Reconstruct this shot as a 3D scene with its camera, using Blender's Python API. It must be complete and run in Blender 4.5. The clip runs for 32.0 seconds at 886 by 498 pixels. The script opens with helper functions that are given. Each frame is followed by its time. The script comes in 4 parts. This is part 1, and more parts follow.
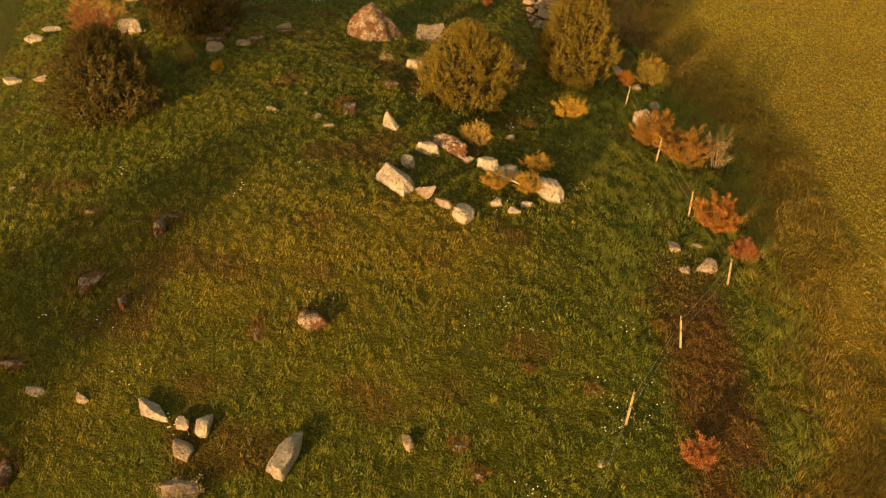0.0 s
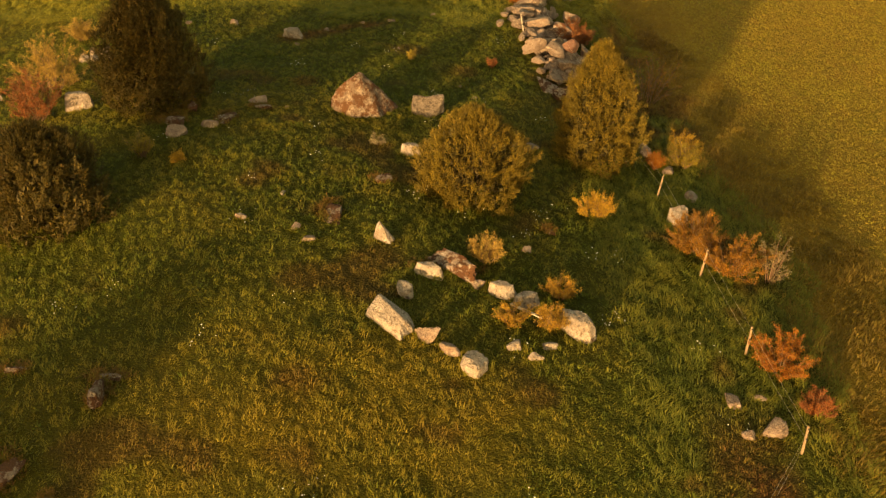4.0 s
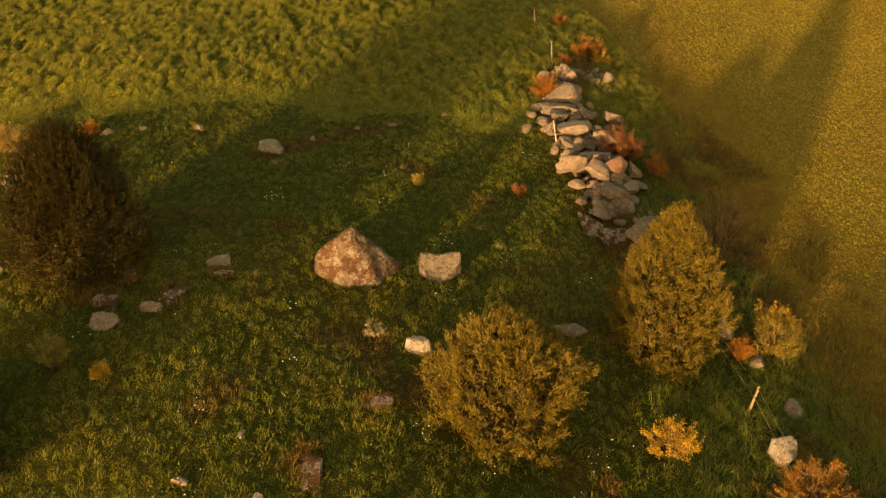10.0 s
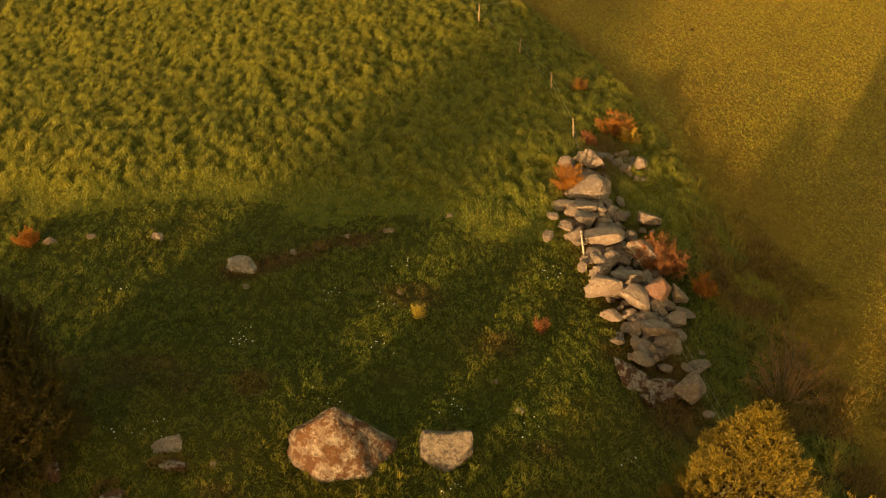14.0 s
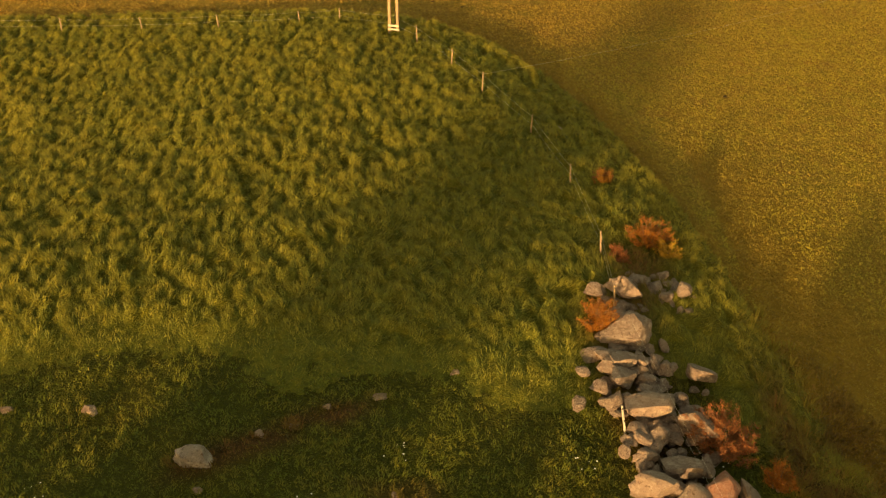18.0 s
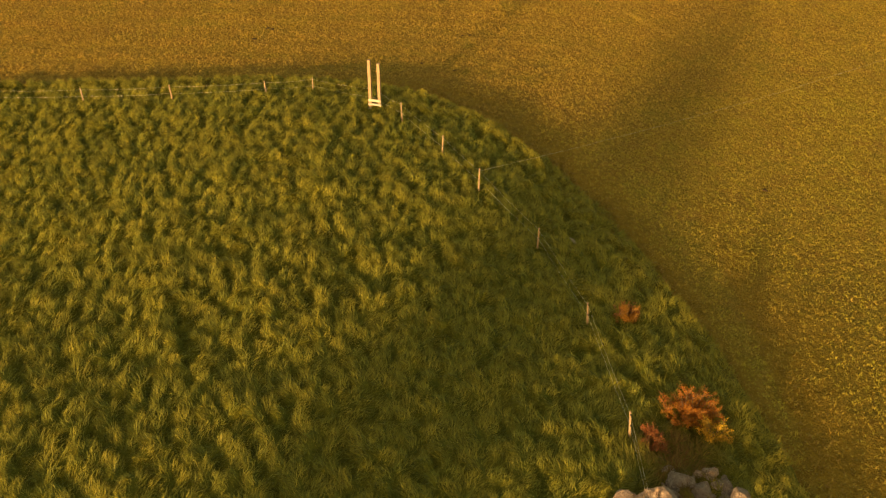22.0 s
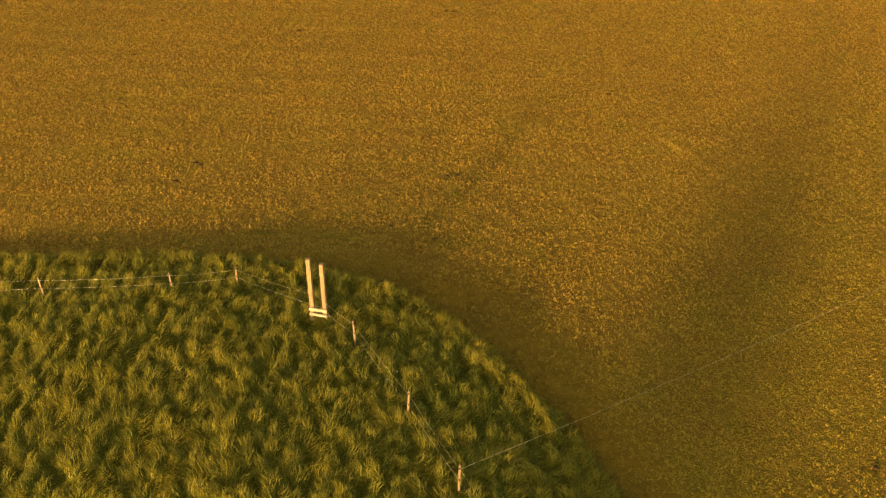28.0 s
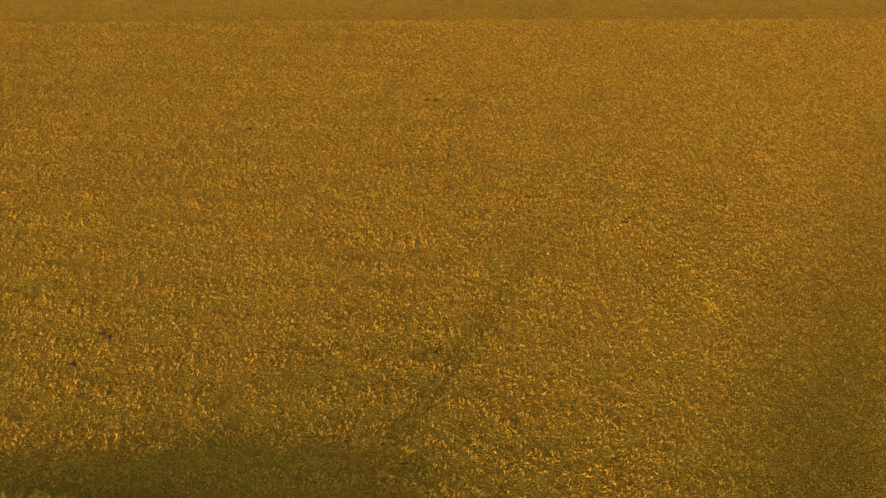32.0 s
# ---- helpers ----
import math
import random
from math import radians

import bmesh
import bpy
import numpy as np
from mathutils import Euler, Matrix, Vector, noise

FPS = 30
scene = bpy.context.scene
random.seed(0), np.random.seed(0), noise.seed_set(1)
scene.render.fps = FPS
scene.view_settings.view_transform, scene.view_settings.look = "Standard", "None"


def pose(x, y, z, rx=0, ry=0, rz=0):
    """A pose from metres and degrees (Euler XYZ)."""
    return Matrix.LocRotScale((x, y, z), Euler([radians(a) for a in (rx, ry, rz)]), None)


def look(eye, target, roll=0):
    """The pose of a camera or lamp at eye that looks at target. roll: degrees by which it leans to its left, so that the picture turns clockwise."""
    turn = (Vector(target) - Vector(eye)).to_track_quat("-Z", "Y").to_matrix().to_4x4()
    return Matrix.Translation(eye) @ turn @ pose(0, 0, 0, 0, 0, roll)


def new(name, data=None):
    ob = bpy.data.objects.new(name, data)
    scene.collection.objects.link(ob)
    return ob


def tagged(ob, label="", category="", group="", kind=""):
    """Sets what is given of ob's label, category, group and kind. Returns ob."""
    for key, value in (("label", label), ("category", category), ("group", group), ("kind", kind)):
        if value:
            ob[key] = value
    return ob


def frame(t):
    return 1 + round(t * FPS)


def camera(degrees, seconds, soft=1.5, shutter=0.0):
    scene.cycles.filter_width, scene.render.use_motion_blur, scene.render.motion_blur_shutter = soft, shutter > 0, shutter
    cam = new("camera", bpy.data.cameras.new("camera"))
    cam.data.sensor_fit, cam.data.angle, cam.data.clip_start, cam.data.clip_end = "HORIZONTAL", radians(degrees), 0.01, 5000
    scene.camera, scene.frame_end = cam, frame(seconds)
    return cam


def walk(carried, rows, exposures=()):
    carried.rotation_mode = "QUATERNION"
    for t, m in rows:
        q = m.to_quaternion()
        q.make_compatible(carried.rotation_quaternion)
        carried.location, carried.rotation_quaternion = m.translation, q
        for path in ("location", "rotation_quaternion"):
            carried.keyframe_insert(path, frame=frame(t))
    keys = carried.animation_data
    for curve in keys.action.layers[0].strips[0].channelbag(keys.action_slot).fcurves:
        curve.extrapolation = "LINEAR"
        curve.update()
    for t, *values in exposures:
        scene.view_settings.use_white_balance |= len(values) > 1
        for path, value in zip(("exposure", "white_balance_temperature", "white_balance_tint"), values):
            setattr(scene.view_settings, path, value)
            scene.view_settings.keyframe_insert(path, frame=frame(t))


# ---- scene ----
cam = camera(48.0, 32.0, soft=1.22)
PATH = [
    (0, pose(0.00, 0.00, 19.97, 55.58, 0.00, 0.92)),
    (1, pose(-0.04, 1.95, 19.98, 55.56, 0.00, 0.70)),
    (2, pose(-0.15, 3.92, 20.00, 55.56, 0.00, 0.58)),
    (2.5, pose(-0.24, 4.90, 20.01, 55.56, 0.00, 0.51)),
    (4.5, pose(-0.66, 8.83, 20.02, 55.54, 0.00, 0.11)),
    (5, pose(-0.74, 9.81, 20.04, 55.56, 0.00, 0.02)),
    (6, pose(-0.85, 11.80, 20.02, 55.60, 0.00, -0.00)),
    (7, pose(-0.90, 13.75, 20.00, 55.64, 0.00, 0.11)),
    (8, pose(-0.98, 15.71, 19.97, 55.64, 0.00, 0.20)),
    (9, pose(-1.13, 17.62, 19.95, 55.58, 0.00, 0.21)),
    (10, pose(-1.09, 19.55, 19.99, 55.52, 0.00, 0.35)),
    (11, pose(-1.01, 21.63, 20.02, 55.52, 0.00, 0.54)),
    (12, pose(-1.03, 23.74, 20.03, 55.51, 0.00, 0.51)),
    (13, pose(-1.13, 25.66, 19.99, 55.52, 0.00, 0.41)),
    (14, pose(-1.33, 27.57, 19.99, 55.57, 0.00, 0.34)),
    (14.5, pose(-1.43, 28.57, 19.98, 55.58, 0.00, 0.31)),
    (16.5, pose(-1.70, 32.83, 19.96, 55.62, 0.00, 0.01)),
    (17, pose(-1.71, 33.89, 19.97, 55.63, 0.00, -0.07)),
    (18, pose(-1.72, 36.01, 20.01, 55.64, 0.00, -0.23)),
    (19, pose(-1.66, 38.15, 20.06, 55.63, 0.00, -0.30)),
    (20, pose(-1.55, 40.31, 20.07, 55.63, 0.00, -0.41)),
    (21, pose(-1.48, 42.63, 20.05, 55.62, 0.00, -0.47)),
    (22, pose(-1.39, 45.03, 19.99, 55.58, 0.00, -0.48)),
    (23, pose(-1.22, 47.46, 19.93, 55.54, 0.00, -0.47)),
    (24, pose(-0.98, 49.92, 19.90, 55.51, 0.00, -0.45)),
    (25, pose(-0.76, 52.50, 19.95, 55.53, 0.00, -0.42)),
    (25.5, pose(-0.67, 53.80, 19.94, 55.53, 0.00, -0.40)),
    (27.5, pose(-0.32, 59.08, 19.91, 55.55, 0.00, -0.24)),
    (28, pose(-0.21, 60.41, 19.93, 55.55, 0.00, -0.23)),
    (29, pose(-0.02, 63.15, 20.00, 55.55, 0.00, -0.22)),
    (30, pose(0.21, 66.01, 20.08, 55.59, 0.00, -0.31)),
    (31, pose(0.40, 68.88, 20.14, 55.61, 0.00, -0.51)),
    (32, pose(0.52, 71.70, 20.07, 55.58, 0.00, -0.59)),
]
walk(cam, PATH, exposures=[(0, 1.58, 7800, 6), (32, 1.58, 7800, 6)])

# ---- light: a very low evening sun behind the camera, to its left, under a clear sky ----
SUN_ELEV = radians(9.4)
SHADOW_AZ = radians(26.5)          # shadows fall this far clockwise from +y
world = bpy.data.worlds.new("evening_sky")
scene.world = world
world.use_nodes = True
wn = world.node_tree
sky = wn.nodes.new("ShaderNodeTexSky")
sky.sky_type, sky.sun_disc = "NISHITA", False
sky.sun_elevation = SUN_ELEV
sky.sun_rotation = SHADOW_AZ + math.pi
sky.air_density, sky.dust_density, sky.ozone_density = 1.2, 2.5, 0.6
haze = wn.nodes.new("ShaderNodeMix")          # warm evening haze over the whole sky
haze.data_type, haze.blend_type = "RGBA", "MULTIPLY"
haze.inputs[0].default_value = 1.0
haze.inputs[7].default_value = (1.0, 0.84, 0.55, 1)
wn.links.new(sky.outputs[0], haze.inputs[6])
wn.links.new(haze.outputs[2], wn.nodes["Background"].inputs[0])
wn.nodes["Background"].inputs[1].default_value = 0.155
sun = new("sun", bpy.data.lights.new("sun", "SUN"))
sun.data.energy, sun.data.angle, sun.data.color = 4.2, radians(1.4), (1.0, 0.66, 0.33)
sun.matrix_world = look((-math.sin(SHADOW_AZ) * 60, -math.cos(SHADOW_AZ) * 60, 60 * math.tan(SUN_ELEV)), (0, 0, 0))

# ---- terrain ----
BUMPS = [(-8, 26, 1.47), (2, 28, 1.11), (-14, 42, 2.42), (-3, 38, 1.06), (6, 42, 0.43), (-8, 54, 0.48), (2, 54, 0.85), (-16, 62, 1.29), (-4, 66, 0.56), (5, 66, 0.44), (-6, 80, 1.27), (3, 78, -0.2), (12, 30, 0.33), (-20, 24, 1.96)]
RNG = np.random.default_rng(7)
LATTICE = RNG.random((8, 128, 128))


def vnoise(x, y, size, seed=0):
    """Smooth value noise, 0 to 1, with features of that size."""
    u, v = np.asarray(x, float) / size + 37.3 * seed, np.asarray(y, float) / size + 11.7 * seed
    i, j = np.floor(u).astype(int), np.floor(v).astype(int)
    a, b = u - i, v - j
    a, b = a * a * (3 - 2 * a), b * b * (3 - 2 * b)
    t = LATTICE[seed % 8]
    i0, i1, j0, j1 = i % 128, (i + 1) % 128, j % 128, (j + 1) % 128
    return (t[i0, j0] * (1 - a) + t[i1, j0] * a) * (1 - b) + (t[i0, j1] * (1 - a) + t[i1, j1] * a) * b


def smooth(x, a, b):
    t = np.clip((np.asarray(x, float) - a) / (b - a), 0, 1)
    return t * t * (3 - 2 * t)


EDGE_Y = np.array([-60, 5, 18.6, 24.8, 36, 45, 54, 62.5, 70, 75, 80, 84.9, 88.2, 89.4, 90.4, 91.2])
EDGE_X = np.array([9, 9, 9.8, 10.8, 11.5, 10.4, 9.4, 8.5, 7.4, 6.1, 4.2, 1.4, -2, -4.9, -9.9, -60])


def inside(x, y):
    """How far a place lies inside the pasture's edge, in metres; below 0 in the mown field."""
    x, y = np.asarray(x, float), np.asarray(y, float)
    dx = np.interp(y, EDGE_Y, EDGE_X) - x
    dy = np.interp(x, EDGE_X[::-1], EDGE_Y[::-1]) - y
    dx = np.where(y > 91.2, -50, dx)
    dy = np.where(x > 9, 50, np.where(x < -59, 91.2 - y, dy))
    d = np.minimum(dx, dy) + 0.9 * (vnoise(x, y, 1.7, 3) - 0.5)
    return np.where((dx > 0) & (dy > 0), np.minimum(dx, dy), d)


def height(x, y):
    x, y = np.asarray(x, float), np.asarray(y, float)
    z = -1.3 + sum(c * np.exp(-((x - a) ** 2 + (y - b) ** 2) / 121.0) for a, b, c in BUMPS)
    d = inside(x, y)
    rough = smooth(d, -1.5, 1.0)
    z += rough * (0.09 * (vnoise(x, y, 1.9, 1) - 0.5) + 0.09 * (vnoise(x, y, 0.8, 2) - 0.5))
    z += 0.05 * (vnoise(x, y, 3.5, 4) - 0.5)
    far = smooth(np.hypot(x, y - 50), 150, 900)
    return z + far * 6 * (vnoise(x, y, 260, 5) - 0.5)


def tallness(x, y):
    """0 on the grazed mound, 1 in the lush pasture beyond it and along the fence."""
    north = smooth(y + 0.05 * x + 3.0 * (vnoise(x, y, 3.0, 3) - 0.5), 55, 63.5)
    east = smooth(x, 3.5, 5.5) * (1 - smooth(y, 50, 58)) * smooth(y, 18, 27)
    edge = 1 - smooth(inside(x, y), 1.0, 4.0)
    t = np.maximum(np.maximum(north, 0.48 * east), 0.6 * edge)
    near = smooth(x, 5.2, 7.0) * (1 - smooth(y, 26, 31)) * smooth(inside(x, y), 0.3, 1.6)
    return np.clip(t * (0.75 + 0.5 * vnoise(x, y, 2.2, 6)) * (1 - 0.55 * near), 0, 1)


def rusty(x, y):
    """Reddish-brown withered herbs: along the fence near the start, in spots on the mound."""
    strip = smooth(x, 5.8, 7.2) * (1 - smooth(x, 8.3, 9.3)) * (1 - smooth(y, 25, 30))
    spots = smooth(vnoise(x, y, 2.3, 7) * 0.7 + vnoise(x, y, 0.9, 5) * 0.3, 0.68, 0.82) * (1 - smooth(y, 52, 58)) * 0.55
    weeds = smooth(x, 7.0, 8.2) * (1 - smooth(x, 10.0, 11.5)) * smooth(y, 42, 46) * (1 - smooth(y, 56, 61))
    spots = np.maximum(spots, 0.8 * weeds * smooth(vnoise(x, y, 1.1, 3), 0.2, 0.6))
    line = np.exp(-(((y - np.interp(x, [-9.5, -8, -5.5, -3], [53.6, 54.2, 55.7, 56.9])) / 0.55) ** 2)) * smooth(x, -9.4, -8.4) * (1 - smooth(x, -4.5, -3)) * smooth(vnoise(x, y, 0.8, 1), 0.2, 0.5)
    spots = np.maximum(spots, line)
    by_wall = np.exp(-(((x - np.interp(y, [47.6, 52, 56, 60, 63.6], [5.2, 5.0, 4.2, 3.8, 5.2])) / 1.0) ** 2)) * smooth(y, 46, 48) * (1 - smooth(y, 64, 66))
    spots = np.maximum(spots, by_wall)
    return np.maximum(strip * smooth(vnoise(x, y, 1.3, 2), 0.02, 0.35), spots)


STRAW_SPOTS = [(-9.6, 49.3, 0.9), (-7.0, 48.0, 0.8), (-9.1, 47.3, 0.6), (-4.5, 39.3, 0.7), (-5.2, 26.0, 1.2), (0.5, 27.5, 1.0)]


def dryness(x, y):
    d = inside(x, y)
    n = 0.55 * vnoise(x, y, 5.5, 0) + 0.45 * vnoise(x, y, 1.4, 1)
    top = np.exp(-(((x + 4.5) / 6.5) ** 2 + ((y - 27) / 6.5) ** 2))          # the dry crown of the mound
    mound = 0.15 + 0.40 * smooth(n, 0.4, 0.85) + 0.38 * top
    # greener towards the east, which also stands in for a soft band of shade
    lush = 0.36 + 0.14 * smooth(n, 0.35, 0.8) - 0.11 * smooth(x, -6, 2) * (1 - smooth(y, 84, 88))
    bare = sum(np.exp(-(((x - a) / r) ** 2 + ((y - b) / (0.6 * r)) ** 2)) for a, b, r in STRAW_SPOTS)
    mound = mound + 0.6 * np.clip(bare * (0.4 + vnoise(x, y, 0.5, 2)), 0, 1)
    far = smooth(y, 56, 62)
    inner = mound * (1 - far) + lush * far
    return np.clip(inner * (1 - 0.55 * smooth(x, 3, 6) * (1 - smooth(y, 48, 60))) + 0.25 * (1 - smooth(d, 0, 2.0)), 0, 1)


def tawniness(x, y):
    """The mown field is yellow-green beside the mound and turns tawny beyond the pasture."""
    return np.clip(smooth(y - 0.85 * x, 68, 94) + 0.5 * (vnoise(x, y, 9, 2) - 0.5), 0, 1)


def hummocks(x, y, step, reach):
    """Low domes on a loose grid: the relief, 0 to 1, and two random numbers of the dome that a place belongs to."""
    x, y = np.asarray(x, float), np.asarray(y, float)
    i, j = np.floor(x / step).astype(int), np.floor(y / step).astype(int)
    best, one, two = np.zeros(x.shape), np.zeros(x.shape), np.zeros(x.shape)
    for di in (-1, 0, 1):
        for dj in (-1, 0, 1):
            a, b = (i + di) % 128, (j + dj) % 128
            u, v, w, q = LATTICE[0][a, b], LATTICE[1][a, b], LATTICE[2][a, b], LATTICE[3][a, b]
            dx, dy = x - (i + di + 0.5 + 1.1 * (u - 0.5)) * step, y - (j + dj + 0.5 + 1.1 * (v - 0.5)) * step
            turn = 1.2 + 1.1 * q
            ex, ey = dx * np.cos(turn) + dy * np.sin(turn), dy * np.cos(turn) - dx * np.sin(turn)
            dome = (0.55 + 0.45 * w) * (1 - (ex ** 2 + (1.6 * ey) ** 2) / (reach * (0.75 + 0.5 * q)) ** 2)
            new_best = dome > best
            best, one, two = np.where(new_best, dome, best), np.where(new_best, w, one), np.where(new_best, q, two)
    return best, one, two


def sward(x, y):
    """How high the matted grass stands over the soil."""
    t = tallness(x, y)
    return smooth(t, 0.10, 0.80) * smooth(inside(x, y), -0.35, 0.5) * (0.07 + (0.14 + 0.20 * vnoise(x, y, 0.9, 5)) * hummocks(x, y, 0.46, 0.43)[0] + 0.10 * vnoise(x, y, 0.24, 3))


# ---- materials ----
def nodes_of(name):
    m = bpy.data.materials.new(name)
    m.use_nodes = True
    t = m.node_tree
    return m, t, t.nodes["Principled BSDF"]


def add(t, kind, **settings):
    n = t.nodes.new(kind)
    for key, value in settings.items():
        if key in n.inputs:
            n.inputs[key].default_value = value
    return n


def mix(t, fac, a, b, mode="MIX"):
    n = t.nodes.new("ShaderNodeMix")
    n.data_type, n.blend_type, n.clamp_factor = "RGBA", mode, True
    for socket, value in ((n.inputs[0], fac), (n.inputs[6], a), (n.inputs[7], b)):
        if hasattr(value, "links"):
            t.links.new(value, socket)
        elif isinstance(value, (int, float)):
            socket.default_value = value
        else:
            socket.default_value = (*value, 1)
    return n.outputs[2]


def ramp(t, value, a, b):
    n = t.nodes.new("ShaderNodeMapRange")
    n.inputs[1].default_value, n.inputs[2].default_value = a, b
    t.links.new(value, n.inputs[0])
    return n.outputs[0]


def grain(t, scale, detail=4.0, rough=0.6, coord="Object", kind="Fac"):
    c = t.nodes.new("ShaderNodeTexCoord")
    n = t.nodes.new("ShaderNodeTexNoise")
    n.inputs["Scale"].default_value, n.inputs["Detail"].default_value, n.inputs["Roughness"].default_value = scale, detail, rough
    t.links.new(c.outputs[coord], n.inputs["Vector"])
    return n.outputs[kind]


def bump(t, p, value, strength, distance):
    n = add(t, "ShaderNodeBump", Strength=strength, Distance=distance)
    t.links.new(value, n.inputs["Height"])
    t.links.new(n.outputs[0], p.inputs["Normal"])


def attribute(t, name):
    n = t.nodes.new("ShaderNodeAttribute")
    n.attribute_name = name
    return n.outputs["Fac"]


def soft_leaf(t, p, colour, share):
    """Leaves let some light through."""
    tr = t.nodes.new("ShaderNodeBsdfTranslucent")
    sh = t.nodes.new("ShaderNodeMixShader")
    sh.inputs[0].default_value = share
    t.links.new(colour, tr.inputs[0])
    t.links.new(p.outputs[0], sh.inputs[1])
    t.links.new(tr.outputs[0], sh.inputs[2])
    t.links.new(sh.outputs[0], t.nodes["Material Output"].inputs[0])


GREEN, STRAW, RUST = (0.077, 0.103, 0.0074), (0.215, 0.160, 0.018), (0.115, 0.048, 0.012)


def make_grass_material(name, green, straw, rust, tip=(0.42, 0.37, 0.03), share=0.42):
    m, t, p = nodes_of(name)
    isl = t.nodes.new("ShaderNodeNewGeometry").outputs["Random Per Island"]
    c = mix(t, attribute(t, "dry"), green, straw)
    c = mix(t, attribute(t, "rust"), c, rust)
    c = mix(t, ramp(t, isl, 0.0, 1.0), mix(t, 0.20, c, (0.01, 0.012, 0.001)), mix(t, 0.12, c, tip))
    t.links.new(c, p.inputs["Base Color"])
    p.inputs["Roughness"].default_value = 0.62
    p.inputs["Specular IOR Level"].default_value = 0.25
    soft_leaf(t, p, c, share)
    return m


def make_ground_material():
    m, t, p = nodes_of("turf_and_soil")
    fine, mid, big = grain(t, 14.0, 5), grain(t, 2.2, 4), grain(t, 0.22, 4)
    past = mix(t, attribute(t, "dry"), (0.042, 0.056, 0.004), (0.115, 0.088, 0.008))
    past = mix(t, attribute(t, "rust"), past, (0.085, 0.042, 0.012))
    past = mix(t, ramp(t, fine, 0.35, 0.7), mix(t, 0.5, past, (0.02, 0.016, 0.008)), past)
    olive = mix(t, ramp(t, big, 0.42, 0.62), (0.190, 0.154, 0.014), (0.142, 0.136, 0.012))
    tawny = mix(t, ramp(t, big, 0.40, 0.62), (0.215, 0.122, 0.020), (0.170, 0.106, 0.015))
    field = mix(t, attribute(t, "tawny"), olive, tawny)
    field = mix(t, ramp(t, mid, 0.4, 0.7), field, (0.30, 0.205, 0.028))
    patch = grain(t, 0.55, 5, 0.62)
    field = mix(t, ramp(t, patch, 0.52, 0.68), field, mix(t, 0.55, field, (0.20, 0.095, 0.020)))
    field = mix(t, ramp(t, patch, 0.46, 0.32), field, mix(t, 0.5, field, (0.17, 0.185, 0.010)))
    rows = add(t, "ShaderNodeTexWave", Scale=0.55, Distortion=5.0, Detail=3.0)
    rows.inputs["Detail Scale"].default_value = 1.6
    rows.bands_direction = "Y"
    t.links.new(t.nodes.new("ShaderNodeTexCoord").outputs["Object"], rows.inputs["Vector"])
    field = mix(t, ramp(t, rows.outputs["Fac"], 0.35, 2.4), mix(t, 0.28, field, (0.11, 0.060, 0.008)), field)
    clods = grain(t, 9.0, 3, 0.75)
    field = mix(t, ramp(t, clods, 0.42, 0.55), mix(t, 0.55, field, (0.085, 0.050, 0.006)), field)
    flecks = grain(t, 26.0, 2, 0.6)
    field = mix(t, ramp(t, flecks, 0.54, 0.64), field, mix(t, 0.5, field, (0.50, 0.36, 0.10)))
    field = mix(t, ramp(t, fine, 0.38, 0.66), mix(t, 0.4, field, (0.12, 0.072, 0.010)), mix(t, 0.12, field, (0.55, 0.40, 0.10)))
    field = mix(t, attribute(t, "strip"), field, mix(t, ramp(t, mid, 0.3, 0.7), (0.17, 0.102, 0.012), (0.23, 0.145, 0.018)))
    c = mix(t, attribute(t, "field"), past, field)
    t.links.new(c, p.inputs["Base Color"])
    p.inputs["Roughness"].default_value = 0.95
    p.inputs["Specular IOR Level"].default_value = 0.1
    lumps = t.nodes.new("ShaderNodeMath")
    lumps.operation = "ADD"
    t.links.new(grain(t, 5.0, 3, 0.7), lumps.inputs[0])
    t.links.new(fine, lumps.inputs[1])
    bump(t, p, lumps.outputs[0], 1.0, 0.20)
    return m


def make_sward_material():
    m, t, p = nodes_of("matted_grass")
    fine, mid = grain(t, 16.0, 4), grain(t, 3.0, 4)
    c = mix(t, attribute(t, "dry"), (0.052, 0.067, 0.009), (0.130, 0.100, 0.012))
    c = mix(t, attribute(t, "rust"), c, (0.10, 0.05, 0.014))
    c = mix(t, ramp(t, fine, 0.35, 0.65), mix(t, 0.45, c, (0.03, 0.034, 0.006)), c)
    c = mix(t, ramp(t, mid, 0.4, 0.65), c, mix(t, 0.25, c, (0.22, 0.19, 0.02)))
    t.links.new(c, p.inputs["Base Color"])
    p.inputs["Roughness"].default_value = 0.9
    p.inputs["Specular IOR Level"].default_value = 0.1
    bump(t, p, fine, 0.8, 0.08)
    return m


